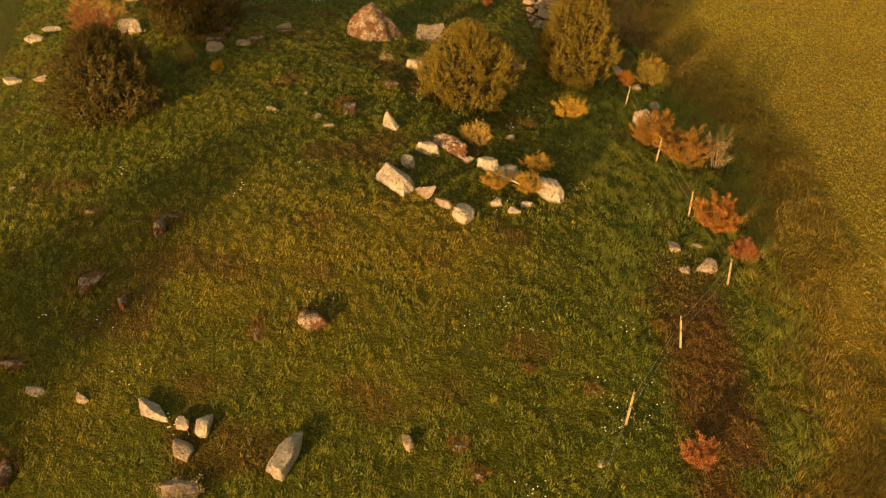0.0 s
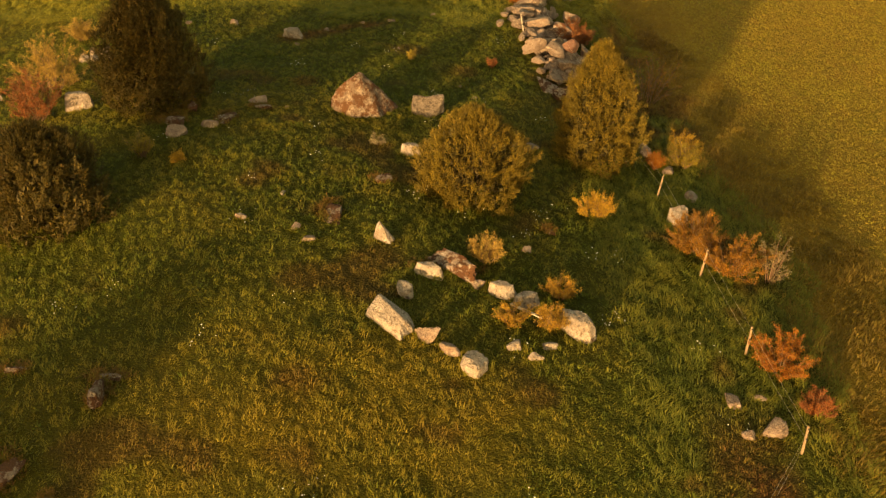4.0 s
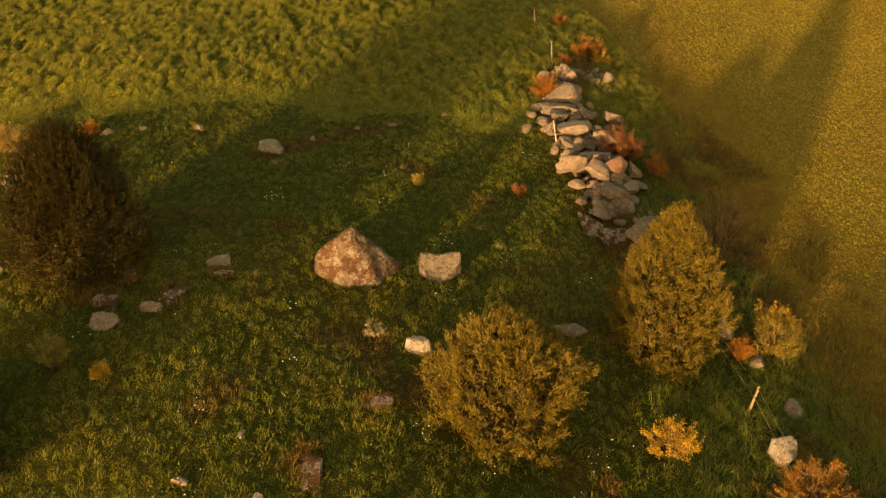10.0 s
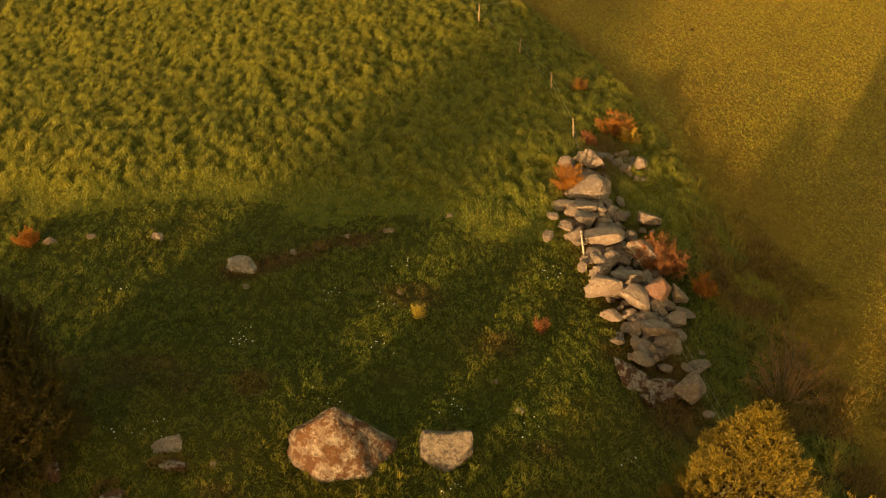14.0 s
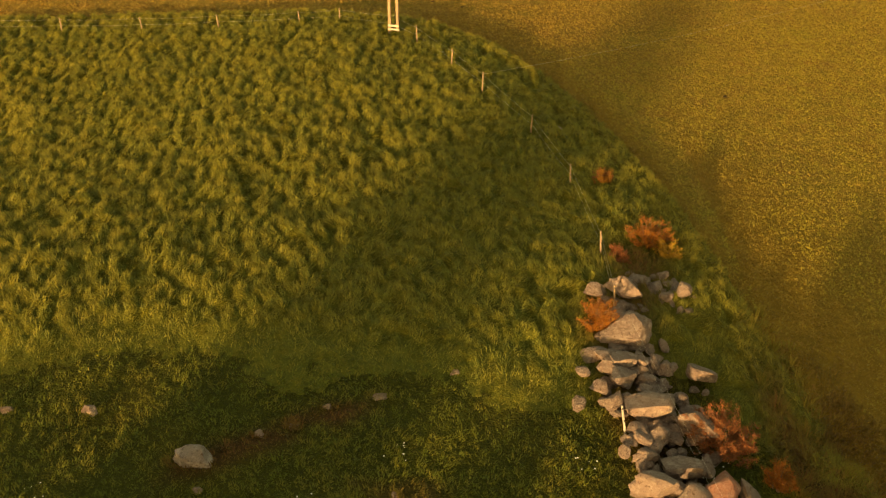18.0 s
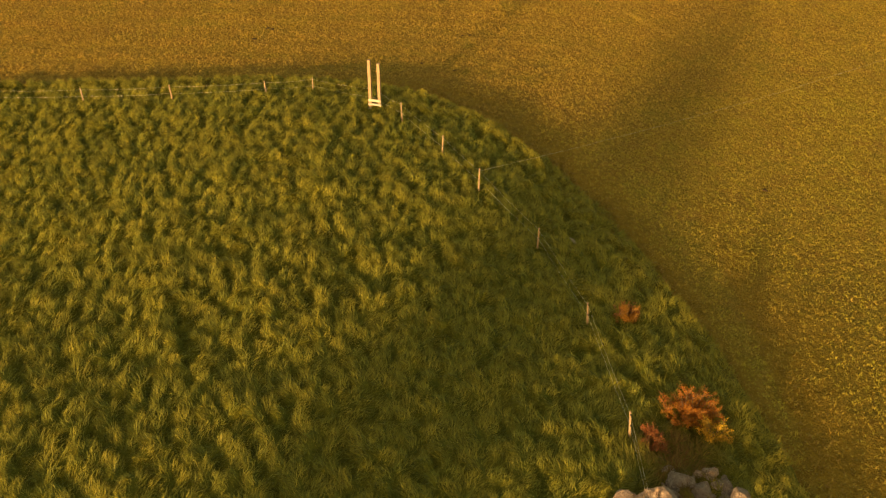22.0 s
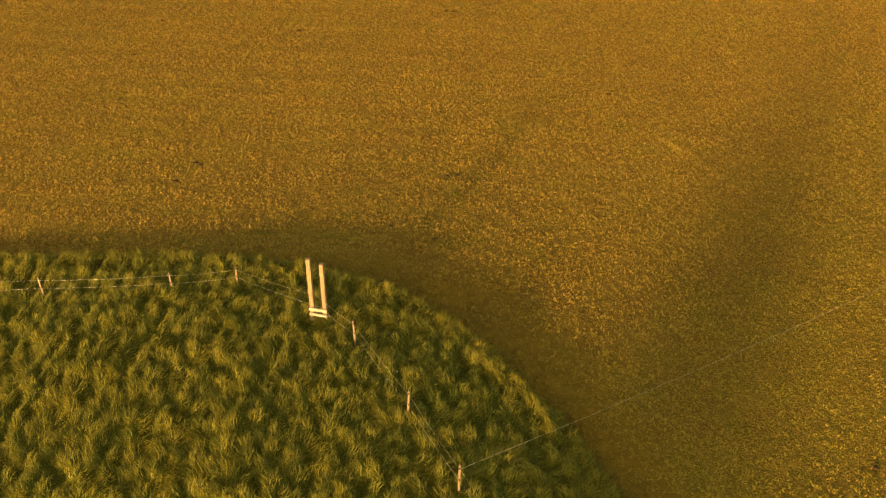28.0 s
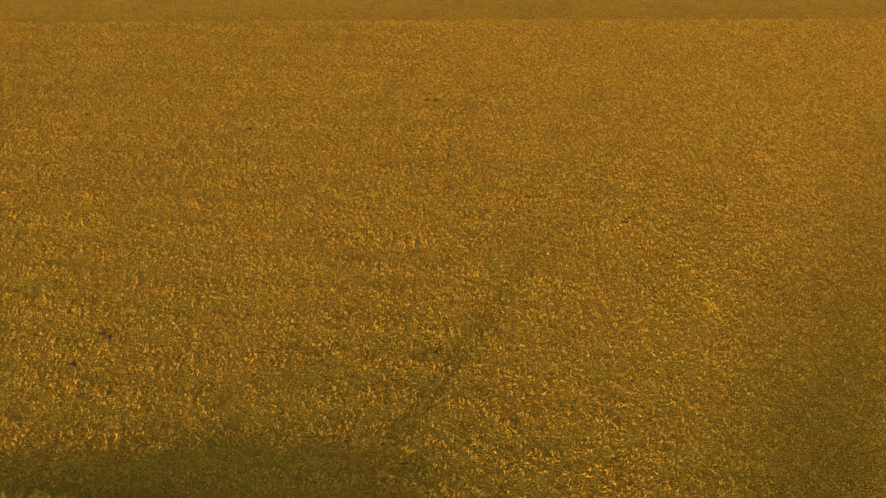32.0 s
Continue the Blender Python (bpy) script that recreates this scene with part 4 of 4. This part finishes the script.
def juniper(x, y, w, h, tone="juniper", point=1.5, seed=1, label="", plumes=800, size=1.0, name="juniper", group="junipers on the mound", heart=1.0, bare=0.05):
    """A bush that is leafy to the ground: upright feathery sprays over a dense dark heart. point: below 2 it tapers to a tip, above it is a dome."""
    rng = np.random.default_rng(seed)
    root = anchor(name, x, y, float(height(x, y)), label, "juniper bush" if name == "juniper" else "tree", group)
    paths = [(np.array([(0, 0, -0.1), (0.03, 0.02, 0.35 * h), (0, 0.03, 0.85 * h)]), (max(0.11, 0.009 * h), max(0.075, 0.007 * h), 0.02))]

    def girth(u, ang):
        p = np.minimum(1, 0.88 + 0.5 * u) * np.maximum(1 - u ** point, 0) ** 0.78
        lump = 1 + 0.13 * np.sin(3 * ang + 6 * u + seed) + 0.11 * np.sin(7 * ang - 9 * u + 2 * seed) + 0.07 * np.sin(11 * ang + 17 * u)
        return 0.5 * w * np.maximum(p, 0.05) * lump

    u = rng.random(plumes) ** 1.1 * 0.985
    ang = rng.random(plumes) * 2 * np.pi
    r = girth(u, ang) * (0.80 + 0.24 * rng.random(plumes) ** 0.7)
    A = np.stack([r * np.cos(ang), r * np.sin(ang), h * (bare + (0.98 - bare) * u)], 1)
    out = np.stack([np.cos(ang), np.sin(ang), 0 * u], 1) * (0.70 - 0.45 * u)[:, None]
    D = out + np.stack([0 * u, 0 * u, 0.65 + 0.5 * u], 1) + 0.20 * rng.normal(size=(plumes, 3))
    D /= np.linalg.norm(D, axis=1, keepdims=True)
    S = size * (0.26 + 0.22 * rng.random(plumes) + 0.55 * rng.random(plumes) ** 4)
    for k in range(0, plumes, 16):
        tip = A[k] * (0.7, 0.7, 0.95)
        paths.append((np.array([(0, 0, max(0.02, (0.5 + 0.45 * bare) * tip[2] - 0.3)), tip * (0.5, 0.5, 0.8 + 0.15 * bare), tip]), (0.03, 0.018, 0.006)))
    each = 54
    t = rng.random((plumes, each))
    base = (A[:, None] + D[:, None] * (S[:, None] * (0.75 * t - 0.6))[..., None]).reshape(-1, 3)
    base = base + rng.normal(size=base.shape) * 0.030 * size
    axis = np.repeat(D, each, 0) + 0.42 * rng.normal(size=base.shape)
    ln = (0.075 + 0.065 * rng.random(len(base))) * size
    V, T = leaf_quads(base, axis, ln, size * (0.011 + 0.008 * rng.random(len(base))), rng)
    mesh_part("crown", quick_mesh("crown", V, None, T), LEAVES[tone], root)
    # inner foliage in the shade-dark needles, so the crown's depth is darkened by colour
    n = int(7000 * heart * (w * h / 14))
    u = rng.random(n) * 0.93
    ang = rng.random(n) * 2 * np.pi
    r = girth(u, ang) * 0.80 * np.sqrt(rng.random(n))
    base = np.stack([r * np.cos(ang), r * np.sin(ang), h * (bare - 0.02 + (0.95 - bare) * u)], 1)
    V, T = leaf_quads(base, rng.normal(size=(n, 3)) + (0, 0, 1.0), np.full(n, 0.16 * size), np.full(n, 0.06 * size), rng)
    mesh_part("inner_foliage", quick_mesh("inner_foliage", V, None, T), LEAVES["shaded_juniper"], root)
    Vt, Qt = tubes(paths, 6)
    mesh_part("trunk", quick_mesh("trunk", Vt, Qt), BARK, root)
    return root


juniper(0.40, 39.0, 4.1, 3.4, "juniper", 2.3, 11, "broad sunlit olive-green juniper with feathery upright twigs", 1000, 1.15)
juniper(5.42, 43.0, 3.6, 5.2, "juniper", 1.8, 12, "tall conical sunlit olive-green juniper beside the fence", 1150, 1.15)
# the next two carry their shade in the darker needle colour
juniper(-12.6, 45.2, 4.3, 5.1, "shaded_juniper", 2.5, 13, "tall juniper toned dark as half in shade beside pale stones", 900, 1.35)
juniper(-13.95, 36.0, 4.4, 3.7, "shaded_juniper", 2.4, 14, "broad juniper toned dark as in shade on the mound's slope", 700, 1.35)

# unseen trees added behind the flight's start; their long evening shade crosses the mound
juniper(-21.56, 6.05, 7.6, 8.7, "shaded_juniper", 3.0, 21, "tall dark conifer at the pasture's edge", 620, 1.8, "tree", "trees at the edge")
juniper(-7.1, -18.8, 6.4, 8.5, "shaded_juniper", 2.6, 23, "unseen broad dark tree added to shade the field's edge", 520, 1.8, "tree", "trees at the edge", 0.5)
# bare stem and high crown are shaped to shade the field, not the pasture
juniper(-55.4, -42.8, 7.5, 28.0, "shaded_juniper", 2.4, 22, "unseen tall bare-stemmed pine added to shade the far field", 190, 2.4, "tree", "trees at the edge", 0.05, 0.76)

SHRUB_WORDS = {
    "orange": "low shrub with bright orange autumn leaves",
    "yellow": "small shrub with golden yellow autumn leaves",
    "brown": "twiggy shrub with copper-brown autumn leaves",
    "rust": "withered rust-red shrub among the grass",
    "tan": "pale tan shrub with thin upright twigs",
    "olive": "yellowish olive-green young juniper shrub",
    "ochre": "low twiggy shrub with ochre-brown leaves",
    "grey": "leafless-looking pale grey-brown shrub",
    "sapling": "sparse sapling with reddish-brown autumn leaves",
}
shrub_seed = 500


def shrub(x, y, w, h, tone):
    global shrub_seed
    shrub_seed += 1
    rng = np.random.default_rng(shrub_seed)
    root = anchor("shrub", x, y, float(height(x, y)), SHRUB_WORDS[tone], "shrub", "autumn shrubs")
    sparse = tone in ("sapling", "grey")
    stems = max(11, int((16 if sparse else 26) * min(w, 2.4)))
    paths, B, X = [], [], []
    for k in range(stems):
        ang, r = rng.random() * 2 * np.pi, np.sqrt(rng.random()) * 0.5 * w
        z = h * (0.40 + 0.70 * rng.random()) * (1 - 0.40 * (2 * r / w) ** 2)
        tip = np.array([r * np.cos(ang), r * np.sin(ang), z])
        foot = np.array([0.25 * r * np.cos(ang), 0.25 * r * np.sin(ang), -0.04])
        mid = 0.5 * (foot + tip) + (0, 0, 0.12 * h) + 0.03 * w * rng.normal(size=3)
        paths.append((np.array([foot, mid, tip]), (0.014, 0.009, 0.003)))
        for j in range(6):
            s = 0.25 + 0.75 * rng.random()
            p = (1 - s) ** 2 * foot + 2 * s * (1 - s) * mid + s * s * tip
            d = np.array([np.cos(ang + rng.normal()), np.sin(ang + rng.normal()), 0.5 + 0.8 * rng.random()])
            q = p + d / np.linalg.norm(d) * (0.10 + 0.16 * rng.random()) * (0.6 + 0.5 * min(w, 2))
            paths.append((np.array([p, q]), (0.006, 0.002)))
            m = int((18 if sparse else 62 if tone in ("orange", "brown", "rust") or w > 3 else 36) * (0.25 + 1.3 * rng.random()))
            u = rng.random(m)[:, None]
            B.append(p + (q - p) * (0.1 + 1.0 * u) + 0.032 * rng.normal(size=(m, 3)))
            X.append(np.repeat((q - p)[None] / np.linalg.norm(q - p), m, 0) + 0.8 * rng.normal(size=(m, 3)))
    B, X = np.concatenate(B), np.concatenate(X)
    slim = tone in ("tan", "rust", "grey")
    ln = (0.06 if slim else 0.040) * (0.7 + 0.6 * rng.random(len(B)))
    V, T = leaf_quads(B, X, ln, ln * (0.28 if slim else 0.55), rng)
    V[:, 2] = np.maximum(V[:, 2], -0.02)
    mesh_part("foliage", quick_mesh("foliage", V, None, T), LEAVES[tone], root)
    Vt, Qt = tubes(paths, 4)
    mesh_part("branchwork", quick_mesh("branchwork", Vt, Qt), TWIG, root)
    return root


shrub(4.79, 38.27, 1.47, 0.77, "yellow")
shrub(9.46, 30.39, 1.85, 1.16, "orange")
shrub(8.05, 36.6, 2.2, 1.35, "brown")
shrub(9.05, 35.45, 2.7, 1.6, "brown")
shrub(10.42, 35.19, 1.29, 1.92, "grey")
shrub(9.05, 43.33, 1.78, 0.89, "olive")
shrub(7.80, 42.76, 0.77, 0.69, "orange")
shrub(0.70, 34.18, 1.22, 0.92, "tan")
shrub(1.41, 31.18, 1.05, 0.49, "ochre")
shrub(2.55, 31.15, 1.05, 0.60, "ochre")
shrub(3.00, 32.72, 1.10, 0.65, "ochre")
shrub(-11.73, 39.84, 1.12, 0.99, "olive")
shrub(-10.34, 39.54, 0.62, 0.31, "yellow")
shrub(-17.2, 44.28, 2.2, 2.1, "rust")
shrub(-18.1, 48.58, 3.4, 2.4, "tan")
shrub(-18.96, 55.41, 1.86, 0.93, "tan")
shrub(5.75, 65.65, 1.62, 1.13, "orange")
shrub(6.31, 65.00, 0.92, 0.78, "yellow")
shrub(3.20, 60.30, 1.16, 1.24, "orange")
shrub(6.04, 55.44, 2.01, 1.01, "rust")
shrub(7.21, 54.12, 0.79, 0.81, "orange")
shrub(8.67, 49.53, 3.09, 2.44, "sapling")
shrub(-15.95, 56.13, 0.82, 0.47, "orange")
shrub(4.82, 70.55, 0.74, 0.67, "brown")
shrub(9.99, 28.72, 0.98, 0.67, "rust")
shrub(6.71, 19.40, 0.93, 0.88, "rust")
shrub(9.22, 44.20, 1.65, 0.82, "yellow")
shrub(-7.09, 17.35, 1.35, 0.42, "grey")
shrub(-2.22, 51.93, 0.45, 0.5, "olive")
shrub(1.56, 51.54, 0.4, 0.35, "rust")
shrub(4.53, 64.60, 0.79, 0.43, "rust")
shrub(4.81, 70.78, 0.75, 0.43, "rust")
shrub(-3.21, 42.05, 0.6, 0.4, "grey")

# ---- the fence ----
FENCE = anchor("fence", 4.0, 64.75, float(height(4.0, 64.75)), "electric pasture fence with thin wooden stakes and wire", "fence")


def stake(x, y, tall, lean_x=0.0, lean_y=0.0, wood=None):
    bm = bmesh.new()
    bmesh.ops.create_cube(bm, size=1.0)
    for v in bm.verts:
        v.co.x *= 0.075
        v.co.y *= 0.06
        v.co.z = (v.co.z + 0.5) * (tall + 0.25) - 0.25
    bmesh.ops.bevel(bm, geom=bm.edges[:], offset=0.010, segments=1, affect="EDGES")
    top = max(v.co.z for v in bm.verts)
    for v in bm.verts:
        if v.co.z > top - 0.02:
            v.co.x *= 0.7
        v.co.x += lean_x * max(v.co.z, 0)
        v.co.y += lean_y * max(v.co.z, 0)
    z = float(height(x, y))
    ob = part("post", bm, wood or POST_WOOD, FENCE)
    ob.location = Vector((x, y, z)) - FENCE.location
    for k, s in ((0.93, 0), (0.58, 1)):
        bi = bmesh.new()
        bmesh.ops.create_cone(bi, cap_ends=True, segments=8, radius1=0.022, radius2=0.014, depth=0.06)
        knob = part("insulator", bi, PLASTIC, ob)
        knob.location = (lean_x * k * tall, lean_y * k * tall - 0.05, k * tall)
        knob.rotation_euler = (radians(90), 0, 0)
    return Vector((x + lean_x * 0.93 * tall, y + lean_y * 0.93 * tall - 0.07, z + 0.93 * tall)), Vector((x + lean_x * 0.58 * tall, y + lean_y * 0.58 * tall - 0.07, z + 0.58 * tall))


def wire(a, b, sag=0.05, r=0.0020):
    pts = [a.lerp(b, k / 8) - Vector((0, 0, sag * 4 * (k / 8) * (1 - k / 8))) for k in range(9)]
    V, Q = tubes([(np.array([p - FENCE.location for p in pts]), [r] * 9)], 5)
    mesh_part("wire", quick_mesh("wire", V, Q), WIRE, FENCE)


STAKES = [
    (0.9, 10.5, 1.15, 0.05, 0), (2.9, 15.6, 1.2, -0.06, 0), (4.85, 20.6, 1.25, 0.10, 0), (7.0, 23.8, 1.25, -0.14, 0.0), (9.15, 27.1, 1.05, -0.03, 0),
    (8.53, 31.0, 1.1, 0.02, 0), (7.93, 34.9, 1.12, 0.12, 0), (7.45, 40.3, 0.95, 0.16, 0), (6.3, 47.0, 1.0, 0, 0), (3.95, 61.3, 1.25, -0.12, 0), (3.97, 64.75, 1.15, -0.10, 0),
    (3.5, 70.05, 1.12, -0.08, 0), (2.25, 74.6, 1.0, 0.03, 0), (0.27, 78.3, 1.2, 0.02, 0), (-1.15, 81.2, 1.15, 0.06, 0), (-2.85, 84.5, 1.1, -0.04, 0),
]
NORTH = [(-4.1, 86.2, 1.2, 0, 0), (-7.15, 87.9, 0.9, 0.02, 0), (-9.28, 87.6, 0.9, -0.06, 0), (-13.7, 87.6, 0.95, -0.08, 0), (-17.95, 87.8, 0.95, -0.06, 0), (-22.5, 88.1, 0.95, 0.03, 0), (-27.5, 88.3, 0.95, 0, 0)]
ends = [stake(*s) for s in STAKES]
for p, q in zip(ends, ends[1:]):
    wire(p[0], q[0])
    wire(p[1], q[1])
north_ends = [stake(*s) for s in NORTH[1:]]
stand_top = Vector((-4.1, 85.7, float(height(-4.1, 85.7)) + 1.15))
stand_low = stand_top - Vector((0, 0, 0.42))
for p, q in zip([(stand_top, stand_low)] + north_ends, north_ends):
    wire(p[0], q[0])
    wire(p[1], q[1])
wire(ends[-1][0], stand_top)
wire(ends[-1][1], stand_low)
# one wire strung out over the field
h0 = ends[13][0]
far_peg = Vector((31.0, 97.8, float(height(31.0, 97.8)) + 0.9))
wire(h0, far_peg, 0.55, 0.003)
stake(31.0, 97.85, 0.95)
# leaning grey sticks in the wall
stake(3.42, 55.6, 1.25, -0.22, 0, GREY_WOOD)


# ---- the tall twin-post stand in the fence corner ----
def board(name, parent, size, at, material, label="", bevel=0.012, tilt=0.0):
    bm = bmesh.new()
    bmesh.ops.create_cube(bm, size=1.0)
    bmesh.ops.scale(bm, vec=size, verts=bm.verts)
    bmesh.ops.bevel(bm, geom=bm.edges[:], offset=bevel, segments=2, affect="EDGES")
    ob = part(name, bm, material, parent, label)
    ob.location = at
    ob.rotation_euler = (0, tilt, 0)
    return ob


def corner_stand():
    z = float(height(-4.1, 85.75))
    s = anchor("corner_posts", -4.1, 85.75, z, "pair of tall weathered wooden posts joined by low boards", "post stand")
    s.rotation_euler = (0, 0, radians(-14))
    board("post", s, (0.14, 0.13, 2.75), (-0.22, 0, 1.15), POST_WOOD)
    board("post", s, (0.135, 0.13, 2.62), (0.20, 0.02, 1.08), POST_WOOD)
    board("crossboard", s, (0.62, 0.05, 0.16), (0.0, -0.10, 0.16), WHITE_BOARD, "worn white board")
    board("crossboard", s, (0.60, 0.05, 0.10), (0.0, -0.10, 0.42), GREY_WOOD)
    board("crossboard", s, (0.60, 0.05, 0.12), (0.0, -0.10, 0.62), WHITE_BOARD, "worn white board")
    board("backboard", s, (0.55, 0.05, 0.14), (0.0, 0.10, 0.32), GREY_WOOD)


corner_stand()


# ---- dung, molehill-like clods and flowers ----
def dung_pat(x, y, r, seed):
    v, f = stone_corners(seed, 3, 2)
    me = quick_mesh("dung", v * (0.75 * r, 0.6 * r, 0.04), None, f)
    me.shade_smooth()
    ob = mesh_part("dung", me, DUNG)
    ob.location = (x, y, float(height(x, y)) + 0.03)
    tagged(ob, "dark dried cow dung on the mown field", "dung", "dung on the field")


dung_pat(8.0, 104.6, 0.18, 1)
dung_pat(8.25, 104.9, 0.12, 2)
dung_pat(0.2, 115.7, 0.16, 3)
dung_pat(0.6, 115.6, 0.17, 4)
dung_pat(-0.4, 91.6, 0.22, 5)
dung_pat(-10.7, 97.8, 0.20, 6)
dung_pat(-10.4, 97.6, 0.16, 7)
dung_pat(0.5, 96.7, 0.20, 8)
dung_pat(0.1, 96.6, 0.14, 9)
dung_pat(-8.0, 112.7, 0.20, 10)
dung_pat(-8.4, 112.7, 0.15, 11)
dung_pat(-11.2, 96.2, 0.22, 12)
dung_pat(-2.1, 92.5, 0.15, 13)
dung_pat(-16.3, 109.5, 0.18, 14)
dung_pat(-15.9, 114.3, 0.16, 15)
dung_pat(12.2, 80.2, 0.18, 16)


def sprinkle_flowers():
    rng = np.random.default_rng(3)
    cx, cy = rng.uniform(-14, 8, 60), rng.uniform(16, 56, 60)
    cx = np.concatenate([cx, 4.9 + rng.normal(0, 0.6, 7), -2.2 + rng.normal(0, 0.25, 3)])
    cy = np.concatenate([cy, 20.9 + rng.normal(0, 0.6, 7), 83.0 + rng.normal(0, 0.3, 3)])
    x = np.repeat(cx, 7) + rng.normal(0, 0.26, len(cx) * 7)
    y = np.repeat(cy, 7) + rng.normal(0, 0.26, len(cx) * 7)
    z = height(x, y) + 0.16 + 0.10 * rng.random(len(x))
    r = 0.011 + 0.014 * rng.random(len(x))
    ring = np.linspace(0, 2 * np.pi, 6, endpoint=False)
    V = np.empty((len(x), 7, 3))
    V[:, 6] = np.stack([x, y, z + 0.3 * r], 1)
    for k in range(6):
        V[:, k] = np.stack([x + r * np.cos(ring[k]), y + r * np.sin(ring[k]), z - 0.15 * r], 1)
    k = np.arange(len(x))[:, None] * 7
    T = np.concatenate([k + [[i, (i + 1) % 6, 6]] for i in range(6)])
    ob = mesh_part("wild_flowers", quick_mesh("wild_flowers", V.reshape(-1, 3), None, T), PETAL)
    tagged(ob, "tiny white yarrow flowers scattered in the pasture grass", "flowers", kind="stuff")


sprinkle_flowers()


# ---- an old plank in the ring of stones ----
def old_plank():
    bm = bmesh.new()
    bmesh.ops.create_cube(bm, size=1.0)
    bmesh.ops.scale(bm, vec=(1.05, 0.09, 0.05), verts=bm.verts)
    bmesh.ops.bevel(bm, geom=bm.edges[:], offset=0.010, segments=1, affect="EDGES")
    ob = part("plank", bm, GREY_WOOD)
    z = float(height(1.85, 31.45))
    ob.location = (1.85, 31.45, z + 0.34)
    ob.rotation_euler = (0, radians(14), radians(-20))
    tagged(ob, "weathered grey plank leaning on a stone among the shrubs", "plank")


old_plank()
